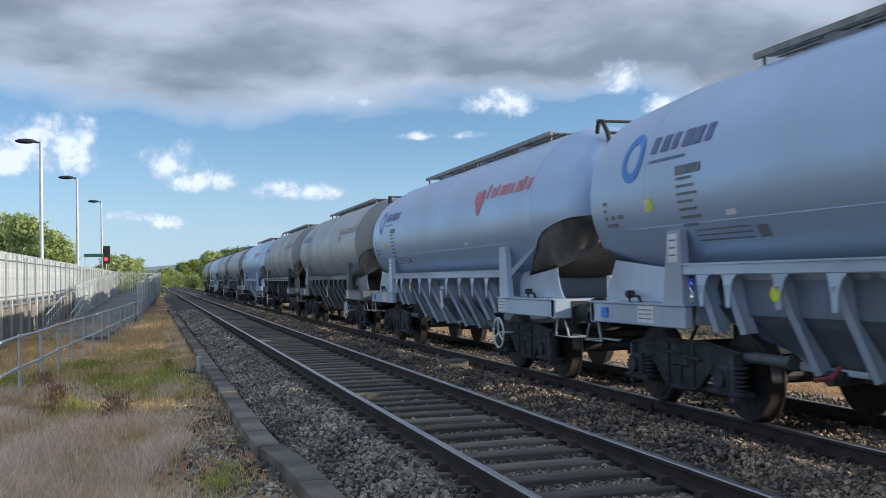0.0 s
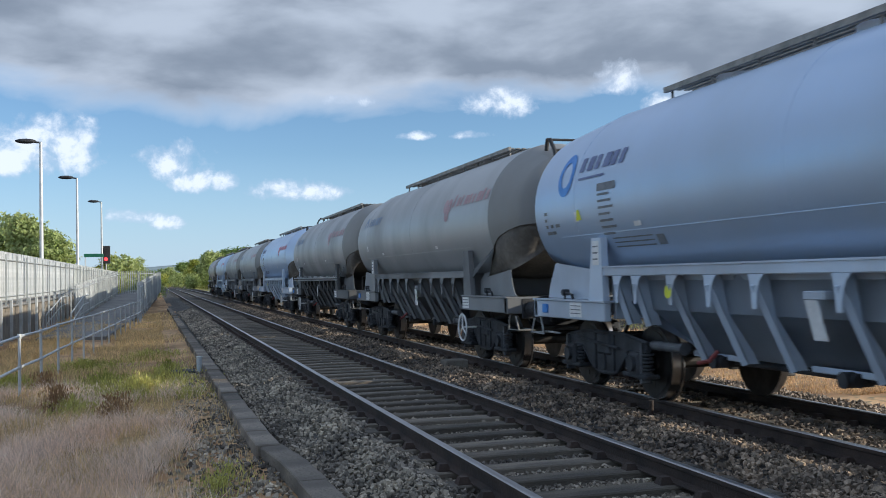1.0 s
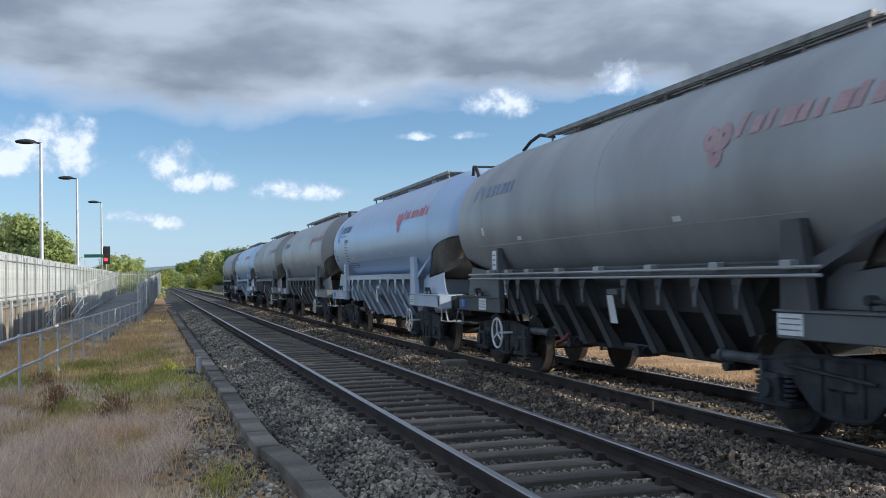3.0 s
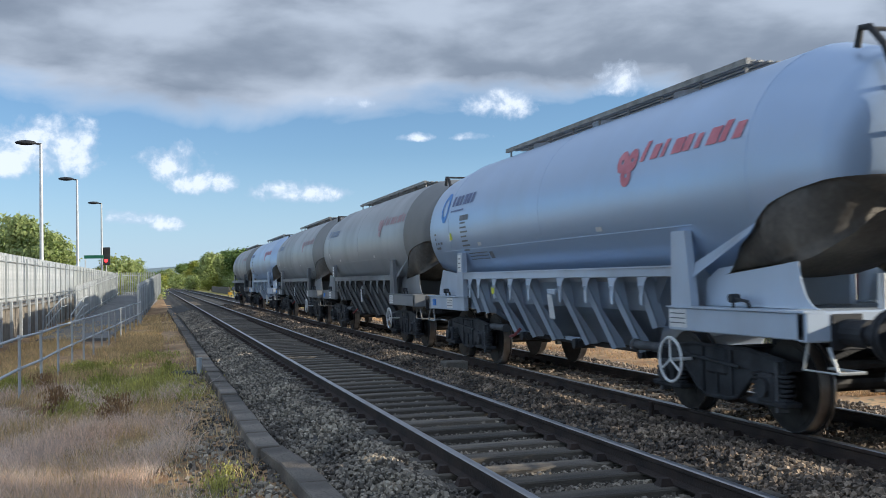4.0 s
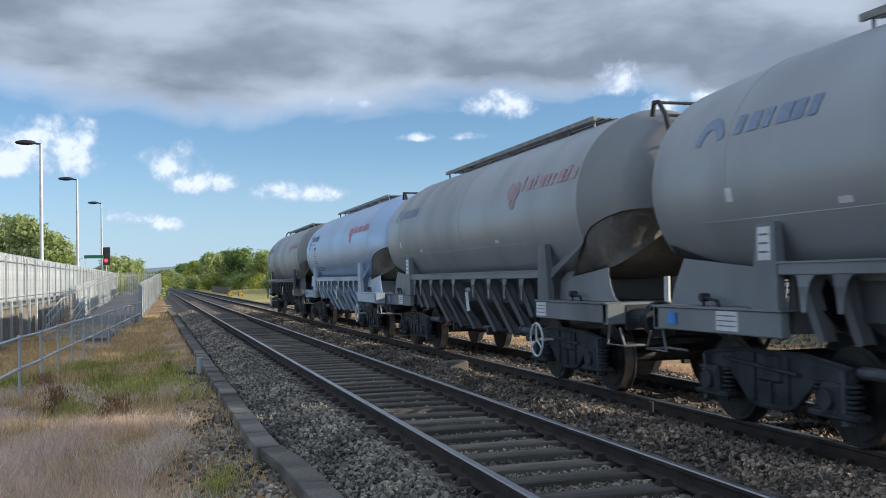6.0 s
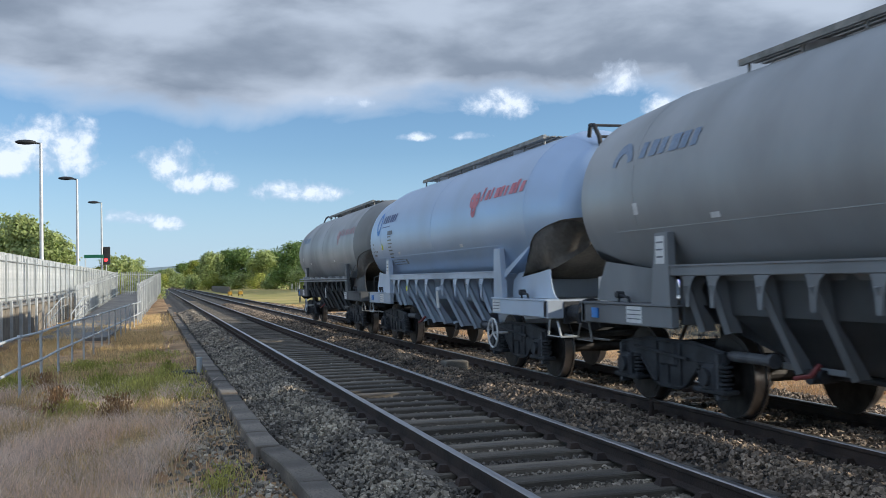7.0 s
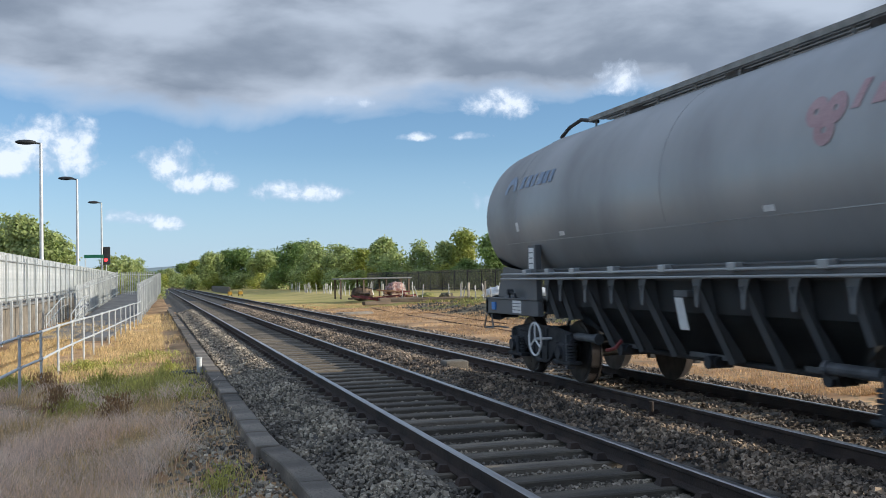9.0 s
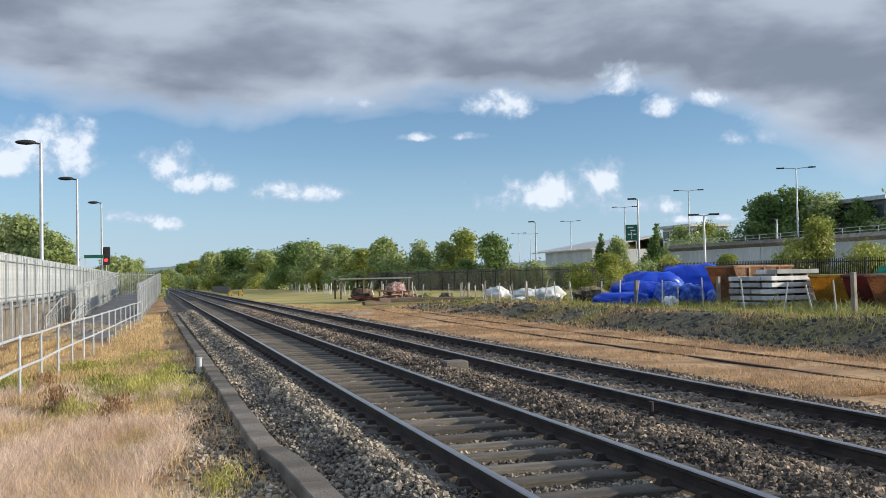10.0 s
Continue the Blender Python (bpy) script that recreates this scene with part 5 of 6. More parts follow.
def signal_and_sign():
    s = new("railway_signal")
    tagged(s, "railway colour light signal showing red on a post", "signal")
    bm = bmesh.new()
    rod(bm, (0, 0, 0), (0, 0, 3.2), 0.08, 10)
    part("post", bm, M_GALV, s)
    bm = bmesh.new()
    box(bm, -0.42, 0.42, -0.12, 0.12, 2.5, 4.3, 0.04)
    part("head", bm, M_BLACK, s, "black signal head")
    for z, m in ((2.95, M_SIGNAL), (3.45, M_BLACK), (3.9, M_BLACK)):
        bm = bmesh.new()
        rod(bm, (0, -0.12, z), (0, -0.16, z), 0.17, 16)
        part("lens", bm, m, s, "glowing red lens" if m is M_SIGNAL else "")
    s.location = (-4.75, 106, 1.0)
    b = new("platform_sign")
    tagged(b, "long narrow dark green sign board on two posts", "sign")
    bm = bmesh.new()
    box(bm, -0.85, 0.85, -0.03, 0.03, 2.95, 3.25, 0.01)
    part("board", bm, M_SIGNGREEN, b)
    for x in (-0.75, 0.75):
        bm = bmesh.new()
        rod(bm, (x, 0.06, 0), (x, 0.06, 3.2), 0.04, 8)
        part("post", bm, M_GALV, b)
    b.location = (-5.35, 96, 0.98)


M_SIGNAL = material("red_signal_light", (0.6, 0.02, 0.02), (0.7, 0.03, 0.03), 3, 0.3, emit=(1.0, 0.03, 0.03))
M_SIGNGREEN = material("green_sign", (0.01, 0.09, 0.05), (0.02, 0.14, 0.08), 2, 0.5)
signal_and_sign()


# ---- trees and bushes ----
def tree_model(seed, h, w, leaf, trunk=0.12, leaves=6500, leaf_size=0.21, lobes=18, shape="round"):
    """A tapered trunk with limbs, and a crown of leaf clumps in uneven lobes."""
    rng = np.random.default_rng(seed)
    T = new("tree")
    bm = bmesh.new()
    th = h * trunk
    rod(bm, (0, 0, -0.2), (0.05, 0.03, th), 0.028 * h * 0.6, 9, 0.02 * h * 0.6)
    rod(bm, (0.05, 0.03, th), (0.0, 0.1, h * 0.82), 0.02 * h * 0.6, 8, 0.006 * h)
    centres = []
    for i in range(lobes):
        a = rng.uniform(0, 6.28)
        if shape == "cone":
            z = h * (0.12 + 0.84 * i / lobes)
            r = w * 0.5 * (1.02 - z / h) * rng.uniform(0.4, 0.8)
            rad = max(0.3, w * 0.5 * (1.05 - z / h) * 0.8)
        elif shape == "tall":
            z = h * rng.uniform(0.12, 0.90)
            r, rad = w * 0.5 * rng.uniform(0.0, 0.6) * (1.15 - z / h), w * rng.uniform(0.18, 0.30)
        else:
            z = h * rng.uniform(0.12, 0.84)
            r = w * 0.5 * rng.uniform(0.2, 0.75) * math.sin(math.pi * min(1, (z / h) * 0.8 + 0.22))
            rad = w * rng.uniform(0.14, 0.25)
        c = Vector((r * math.cos(a), r * math.sin(a), z))
        centres.append((c, rad))
        rod(bm, (0.03, 0.03, max(th * 0.8, z - rad - 0.25 * h * rng.random())), c, 0.009 * h, 5, 0.004 * h)
    part("trunk", bm, M_BARK, T, "brown trunk with limbs")
    pos, nrm = [], []
    tot = sum(r * r for _, r in centres)
    for c, r in centres:
        n = int(leaves * r * r / tot)
        d = rng.normal(size=(n, 3))
        d /= np.linalg.norm(d, axis=1)[:, None]
        rr = r * rng.uniform(0.55, 1.12, (n, 1)) * (1 + 0.25 * np.sin(d[:, :1] * 7 + seed) * np.cos(d[:, 2:3] * 6))
        pos.append(np.array(c)[None] + d * rr * np.array([1, 1, 0.85]))
        nrm.append(d + rng.normal(size=(n, 3)) * 0.6)
    pos, nrm = np.concatenate(pos), np.concatenate(nrm)
    pos[:, 2] = np.maximum(pos[:, 2], 0.06 * h * (0.3 + rng.random(len(pos))))
    nrm /= np.linalg.norm(nrm, axis=1)[:, None]
    t = np.cross(nrm, rng.normal(size=nrm.shape))
    t /= np.linalg.norm(t, axis=1)[:, None]
    b = np.cross(nrm, t)
    s = leaf_size * rng.uniform(0.45, 1.1, (len(pos), 1))
    V = np.stack([pos - t * s, pos + b * s * 0.55 + t * s * 0.1, pos + t * s, pos - b * s * 0.55 - t * s * 0.1], 1)
    F = np.arange(len(pos) * 4).reshape(-1, 4)
    crown = from_arrays("crown", V.reshape(-1, 3), F, leaf)
    crown.parent = T
    crown["label"] = "leafy crown of many small clumps"
    return T


def plant(model, x, y, h, z=-0.1, spread=1.0, label="", category="tree", group="line-side trees"):
    base_h = model["height"]
    k = 1.1 * h / base_h
    if "used" in model:
        T = copy_thing(model, Matrix.Identity(4))
    else:
        T, model["used"] = model, 1
    T.scale = (k * spread, k * spread, k)
    T.rotation_euler = (0, 0, random.uniform(0, 6.28))
    T.location = (x, y, z)
    tagged(T, label or "leafy green broad-crowned tree beside the railway", category, group)
    return T


def make(seed, h, w, leaf, **kw):
    T = tree_model(seed, h, w, leaf, **kw)
    T["height"] = h
    return T


GREEN = [make(11, 7.0, 6.2, M_LEAF), make(12, 7.0, 5.4, M_LEAF, lobes=20), make(13, 7.0, 4.6, M_LEAF, shape="tall", lobes=20)]
DARK = [make(21, 7.0, 6.0, M_LEAFDARK), make(22, 7.0, 5.0, M_LEAFDARK, shape="tall", lobes=20)]
LIGHT = [make(31, 5.0, 3.8, M_LEAFLIGHT, leaf_size=0.14), make(32, 5.0, 3.2, M_LEAFLIGHT, shape="tall", leaf_size=0.13)]
CONIFER = [make(41, 8.0, 4.2, M_LEAFDARK, shape="cone", lobes=16, trunk=0.1)]
BUSH = [make(51, 3.0, 4.6, M_LEAF, trunk=0.1, leaves=2800, leaf_size=0.16), make(52, 3.0, 4.2, M_LEAFLIGHT, trunk=0.1, leaves=2800, leaf_size=0.14)]

for x, y, h, m, s in ((-13.1, 100, 7.7, GREEN[0], 1), (-11.0, 95, 7.6, GREEN[2], 1), (-8.9, 92, 5.9, GREEN[1], 1), (-16, 104, 8.5, GREEN[1], 1.1),
                      (-10.5, 108, 6.6, LIGHT[0], 1.2), (-4.6, 150, 4.9, BUSH[0], 1.0), (-3.2, 180, 5.4, GREEN[0], 1.0), (-7.0, 165, 5.6, LIGHT[0], 1.3)):
    plant(m, x, y, h, 0.2, s, "leafy tree behind the platform fence")
for x, y, h, m, s in ((2.5, 345, 6.0, DARK[0], 1.5), (4.5, 335, 6.2, GREEN[1], 1.3), (-1.0, 300, 5.0, DARK[0], 1.4), (8.6, 320, 6.8, DARK[1], 1.6), (9.8, 258, 7.0, LIGHT[0], 1.2),
                      (11.3, 222, 8.2, GREEN[2], 1.1), (14.6, 228, 7.6, GREEN[0], 1.0), (18.6, 222, 8.9, DARK[0], 1.15), (20.8, 202, 7.6, GREEN[1], 1.2), (13, 250, 7.4, DARK[0], 1.2),
                      (22.0, 168, 8.0, DARK[0], 1.05), (24.8, 160, 7.6, GREEN[0], 1.1), (27.6, 152, 6.9, GREEN[1], 1.1), (29.9, 146, 6.0, LIGHT[0], 1.2), (31.6, 140, 7.6, GREEN[2], 1.1),
                      (32.8, 136, 5.2, BUSH[0], 1.0), (35.4, 131, 6.5, GREEN[0], 1.0), (37.8, 128, 6.5, GREEN[2], 1.1), (39.5, 125, 7.0, LIGHT[1], 1.1), (41.2, 118, 7.0, DARK[0], 0.95),
                      (26.0, 175, 7.5, DARK[1], 1.5), (30.5, 160, 6.5, DARK[0], 1.2), (34.5, 150, 6.4, DARK[1], 1.3), (16.4, 236, 8.0, DARK[1], 1.5), (23.5, 210, 8.0, DARK[0], 1.3),
                      (43.4, 110, 3.2, BUSH[0], 1.0), (45.2, 105, 2.9, BUSH[0], 1.1), (47.5, 103, 2.8, BUSH[1], 1.1), (39.0, 122, 4.0, DARK[0], 1.3)):
    plant(m, x, y, h, -0.1, s)
for x, y, h, m, s in ((33.4, 69, 3.1, LIGHT[0], 1.1), (36.5, 73, 2.4, BUSH[1], 1.0), (39.5, 75, 2.5, BUSH[0], 1.0), (42.1, 75, 2.8, BUSH[1], 1.1), (45.7, 72, 3.0, LIGHT[0], 1.1),
                      (46.8, 62, 4.9, LIGHT[1], 1.0), (45.2, 63, 3.6, BUSH[1], 0.9), (49.7, 60, 3.2, BUSH[1], 1.0), (53, 63, 3.2, BUSH[0], 1.0), (31.4, 70, 2.2, BUSH[1], 0.9)):
    plant(m, x, y, h, -0.05, s, "yellow-green bushy tree by the yard fence")
for x, y, h, m, s in ((72.8, 107, 7.0, DARK[0], 1.1), (75, 104, 7.6, DARK[0], 1.15), (76.0, 100, 6.4, GREEN[1], 1.2), (78.0, 95, 5.6, DARK[0], 1.0),
                      (80, 92, 6.4, GREEN[0], 1.1), (83, 88, 6.5, DARK[0], 1.2), (71, 150, 5.2, CONIFER[0], 1.0), (73.3, 149, 4.6, GREEN[1], 0.8), (75.8, 140, 6.2, CONIFER[0], 1.1),
                      (74.6, 130, 5.6, GREEN[2], 1.0), (77.6, 128, 4.9, LIGHT[1], 1.0), (78.5, 125, 4.6, DARK[0], 1.0), (72, 122, 3.6, BUSH[0], 1.2)):
    if y > 110:
        plant(m, x, y, h + 3.2, -0.3, 0.85 * s, "dark green tree behind the raised road", "tree", "trees along the raised road")
    else:
        plant(m, x, y, h, 4.1, s, "dark green tree above the retaining wall", "tree", "trees along the raised road")


for i, (x, y, h) in enumerate(((11.5, 215, 3.2), (14.0, 216, 2.8), (17.0, 212, 3.4), (19.5, 196, 3.0), (21.0, 180, 3.2), (22.5, 160, 3.2), (24.5, 154, 3.0), (26.5, 148, 3.2),
                                (28.6, 143, 3.0), (30.5, 138, 3.2), (32.2, 133, 3.0), (34.2, 128, 3.0), (36.4, 125, 3.2), (38.2, 122, 3.0), (40.0, 118, 3.0), (42.2, 113, 2.8),
                                (8.6, 235, 3.4), (6.9, 290, 4.0), (2.4, 310, 4.0), (-5.6, 140, 3.0), (-8.0, 130, 3.2), (-2.0, 120, 2.6), (-1.0, 112, 2.4))):
    plant(BUSH[0] if i % 3 else BUSH[1], x, y, h, -0.3, 1.25, "rounded green undergrowth below the trees", "bush", "undergrowth")


def far_woods():
    """Woods and hills on the skyline."""
    rng = np.random.default_rng(5)
    for k, (dist, top, c) in enumerate(((1500, 30, 3), (2300, 56, 4))):
        verts, faces = [], []
        n = 90
        for i in range(n):
            a = radians(-35 + 110 * i / (n - 1))
            hgt = top * (0.72 + 0.35 * noise.noise(Vector((a * 5, k, 0))) + 0.05 * noise.noise(Vector((a * 60, k, 3))))
            x, y = dist * math.sin(a), dist * math.cos(a)
            verts += [(x, y, -5), (x * 1.02, y * 1.02, hgt * 0.6), (x * 1.1, y * 1.1, hgt)]
        for i in range(n - 1):
            for j in range(2):
                faces.append((3 * i + j, 3 * i + 3 + j, 3 * i + 4 + j, 3 * i + j + 1))
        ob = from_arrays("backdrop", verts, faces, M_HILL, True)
        setting(ob, "hazy blue-green wooded hills on the horizon", "hills")


# distance haze is painted into the hills as pale blue-grey
M_HILL = material("haze_tinted_hill", (0.16, 0.22, 0.25), (0.24, 0.29, 0.29), 0.01, 1.0, fine=0.2)
far_woods()

# ---- yard fences, wall, road and buildings on the right ----
M_WALL = material("pale_panel_wall", (0.46, 0.47, 0.48), (0.58, 0.59, 0.59), 0.5, 0.8, bump=0.2, fine=8, stretch=(1, 1, 0.15))
M_ROOF = material("pale_metal_roof", (0.50, 0.48, 0.44), (0.62, 0.60, 0.55), 0.3, 0.6, fine=8)
M_BLACKFENCE = material("black_fence", (0.02, 0.022, 0.02), (0.045, 0.045, 0.042), 1.0, 0.6, fine=20, random_by="island")
M_STAKE = material("pale_fence_stake", (0.42, 0.40, 0.36), (0.58, 0.56, 0.52), 2.0, 0.9, bump=0.3, fine=30, random_by="object")
M_TARP = material("blue_tarpaulin", (0.006, 0.035, 0.42), (0.012, 0.075, 0.62), 1.5, 0.35, bump=0.6, fine=7)
M_TARPEND = material("crumpled_blue_sheet", (0.012, 0.06, 0.46), (0.10, 0.20, 0.62), 5.0, 0.35, bump=1.0, fine=12)
M_BAG = material("white_sack", (0.58, 0.58, 0.56), (0.76, 0.76, 0.74), 2.0, 0.6, bump=0.8, fine=7)
M_SKIPY = material("yellow_skip", (0.42, 0.24, 0.02), (0.58, 0.36, 0.03), 1.5, 0.6, bump=0.2, fine=14, c3=(0.22, 0.10, 0.04))
M_SKIPB = material("rusty_brown_skip", (0.26, 0.13, 0.06), (0.42, 0.25, 0.13), 1.5, 0.75, bump=0.3, fine=12, c3=(0.14, 0.06, 0.03))
M_SKIPR = material("maroon_skip", (0.10, 0.02, 0.02), (0.17, 0.04, 0.035), 1.5, 0.6, bump=0.2, fine=12)
M_SLAB = material("pale_concrete_slab", (0.42, 0.42, 0.41), (0.58, 0.58, 0.56), 1.5, 0.85, bump=0.3, fine=25, random_by="object")
M_TIMBER = material("old_timber", (0.10, 0.075, 0.055), (0.22, 0.16, 0.11), 1.5, 0.85, bump=0.4, fine=20, stretch=(0.4, 3, 3), random_by="object")
M_SCRAP = material("rusty_scrap", (0.16, 0.05, 0.04), (0.34, 0.20, 0.16), 4.0, 0.8, bump=1.0, fine=14, c3=(0.45, 0.40, 0.36))
M_NET = material("green_netting", (0.01, 0.16, 0.09), (0.02, 0.26, 0.15), 3, 0.8, bump=0.6, fine=10)
M_GLASS = material("dark_window", (0.03, 0.04, 0.05), (0.06, 0.07, 0.08), 1, 0.1)

pale_fence("yard_fence", (27.0, 128, -0.02), (45.2, 55.0, -0.02), 2.4, 0.155, 0.07, "tall black steel palisade behind the yard", mat=M_BLACKFENCE)
pale_fence("yard_fence", (45.2, 55.0, -0.02), (52.5, 34.0, -0.02), 2.4, 0.155, 0.07, "tall black steel palisade behind the yard", mat=M_BLACKFENCE)


def retaining_wall():
    pts = [(62.0, 111), (63.0, 90), (62.5, 60), (62.5, 25)]
    w = new("retaining_wall")
    setting(w, "pale concrete panel retaining wall below a raised road", "wall")
    for (xa, ya), (xb, yb) in zip(pts, pts[1:]):
        a, b = Vector((xa, ya, 0)), Vector((xb, yb, 0))
        n = int((b - a).length / 3.0)
        u = (b - a).normalized()
        for i in range(n):
            p, q = a + (b - a) * (i / n), a + (b - a) * ((i + 1) / n)
            bm = bmesh.new()
            side = Vector((u.y, -u.x, 0)) * 0.3
            k = random.uniform(-0.02, 0.02)
            base = [p + u * 0.03, q - u * 0.03, q - u * 0.03 - side, p + u * 0.03 - side]
            lo = [bm.verts.new((v.x + k, v.y, -0.3)) for v in base]
            hi = [bm.verts.new((v.x + k, v.y, 4.3)) for v in base]
            bm.faces.new(hi)
            for j in range(4):
                bm.faces.new((lo[j], lo[(j + 1) % 4], hi[(j + 1) % 4], hi[j]))
            part("panel", bm, M_WALL, w)
        bm = bmesh.new()
        rod(bm, a + Vector((0, 0, 4.55)), b + Vector((0, 0, 4.55)), 0.38, 4)
        part("parapet", bm, M_CONCRETE, w, "weathered parapet beam")
        for h in (5.15, 5.5):
            bm = bmesh.new()
            rod(bm, a + Vector((0.3, 0, h)), b + Vector((0.3, 0, h)), 0.03, 5)
            part("rail_bar", bm, M_GALV, w)
        bm = bmesh.new()
        for i in range(int((b - a).length / 2.5)):
            p = a + u * 2.5 * i + Vector((0.3, 0, 0))
            rod(bm, p + Vector((0, 0, 4.6)), p + Vector((0, 0, 5.52)), 0.03, 5)
        o = part("rail_posts", bm, M_GALV, w)
        o["kind"] = "stuff"
    bm = bmesh.new()
    vs = [bm.verts.new((x + 0.3, y, 4.2)) for x, y in pts] + [bm.verts.new((x, y, 4.2)) for x, y in ((140, 25), (140, 111))]
    bm.faces.new(vs)
    r = bmesh.ops.extrude_face_region(bm, geom=bm.faces[:])
    bmesh.ops.translate(bm, vec=(0, 0, -4.6), verts=[v for v in r["geom"] if isinstance(v, bmesh.types.BMVert)])
    setting(part("raised_road", bm, M_TARMAC), "raised tarmac road behind the retaining wall", "road")


retaining_wall()


def road_lamp(x, y, z0, z1, arms=2, span=1.7):
    L = new("street_lamp")
    tagged(L, "tall slim grey road lamp with twin arms" if arms == 2 else "slim grey yard lamp with a flat head", "lamp post", "road and yard lamps")
    h = z1 - z0
    bm = bmesh.new()
    rod(bm, (0, 0, 0), (0, 0, h), 0.13, 10, 0.07)
    part("column", bm, M_GALV, L)
    for s in ((-1, 1) if arms == 2 else (-1,)):
        k = span if arms == 2 else 0.55
        bm = bmesh.new()
        rod(bm, (0, 0, h - 0.05), (s * k * 0.7, -s * k * 0.45, h + 0.08), 0.045, 6)
        part("arm", bm, M_GALV, L)
        bm = bmesh.new()
        box(bm, -0.42, 0.42, -0.16, 0.16, -0.07, 0.07, 0.03)
        b = part("lantern", bm, M_DARKSTEEL, L, "dark flat lantern")
        b.location, b.rotation_euler = (s * k * 0.85, -s * k * 0.5, h + 0.06), (0, 0, -0.55)
    L.location = (x, y, z0)


for x, y, z0, z1, n in ((69.1, 95, 4.2, 13.0, 2), (73.0, 125, -0.3, 13.2, 2), (75.5, 150, -0.3, 12.7, 2), (83.2, 190, 0, 12.7, 2), (98.1, 260, 0, 13.5, 2), (101.5, 260, 0, 13.3, 2),
                        (44.2, 85, 0, 8.6, 1), (47.6, 120, 0, 8.5, 1), (42.2, 70, 0, 6.1, 2), (64.3, 92, 4.2, 7.1, 1)):
    road_lamp(x, y, z0, z1, n, 1.7 if z1 > 9 else 0.8)


def buildings():
    w = new("warehouse")
    tagged(w, "low warehouse with pale metal walls and a shallow roof", "warehouse")
    bm = bmesh.new()
    box(bm, 81.5, 108, 176, 200, -0.3, 6.4)
    part("wall", bm, M_WALL, w)
    bm = bmesh.new()
    prof = [(80.9, 6.35), (95, 8.7), (108.6, 6.35), (108.6, 6.6), (95, 9.0), (80.9, 6.6)]
    lo = [bm.verts.new((x, 175.4, z)) for x, z in prof]
    hi = [bm.verts.new((x, 206.5, z)) for x, z in prof]
    bm.faces.new(lo)
    bm.faces.new(hi[::-1])
    for i in range(6):
        bm.faces.new((lo[i], lo[(i + 1) % 6], hi[(i + 1) % 6], hi[i]))
    part("roof", bm, M_ROOF, w)
    for i in range(3):
        bm = bmesh.new()
        box(bm, 84.5 + 8 * i, 88.5 + 8 * i, 175.85, 176.02, -0.2, 4.0, 0.02)
        part("shutter", bm, M_GALV, w)
    for name, x0, x1, y0, y1, z1, lab in (("office_building", 78.4, 98, 92, 108, 9.8, "dark flat-roofed modern building above the road"),
                                         ("house", 88.0, 95, 150, 160, 9.9, "pale flat-roofed building among trees")):
        b = new(name)
        tagged(b, lab, "building")
        bm = bmesh.new()
        box(bm, x0, x1, y0, y1, 4.0 if name == "office_building" else -0.4, z1 - 0.5)
        part("wall", bm, M_TARMAC if name == "office_building" else M_WALL, b)
        bm = bmesh.new()
        box(bm, x0 - 0.6, x1 + 0.6, y0 - 0.6, y1 + 0.6, z1 - 0.5, z1, 0.05)
        part("roof", bm, M_GALV, b)
        for i in range(5):
            bm = bmesh.new()
            ww = (x1 - x0) / 5
            box(bm, x0 + ww * i + 0.3, x0 + ww * (i + 1) - 0.3, y0 - 0.06, y0 + 0.02, z1 - 2.6, z1 - 1.0)
            part("window", bm, M_GLASS, b)
        for i in range(4):
            bm = bmesh.new()
            ww = (y1 - y0) / 4
            box(bm, x0 - 0.06, x0 + 0.02, y0 + ww * i + 0.3, y0 + ww * (i + 1) - 0.3, z1 - 2.6, z1 - 1.0)
            part("window", bm, M_GLASS, b)
    s = new("road_sign")
    tagged(s, "large green road sign with pale writing on posts", "road sign")
    bm = bmesh.new()
    box(bm, -0.95, 0.95, -0.05, 0.05, 2.5, 5.0, 0.02)
    part("board", bm, M_SIGNGREEN, s)
    bm = bmesh.new()
    for x0, x1, z in ((-0.6, 0.3, 4.5), (-0.2, 0.6, 4.0), (-0.6, 0.1, 3.4), (0.2, 0.7, 3.4)):
        box(bm, x0, x1, -0.07, -0.055, z, z + 0.18)
    box(bm, -0.06, 0.06, -0.07, -0.055, 2.8, 3.9)
    part("lettering", bm, M_WHITE, s)
    for x in (-0.7, 0.7):
        bm = bmesh.new()
        rod(bm, (x, 0.08, 0), (x, 0.08, 4.9), 0.06, 8)
        part("post", bm, M_GALV, s)
    s.location, s.rotation_euler = (71.6, 140, 4.2), (0, 0, radians(-26))


buildings()


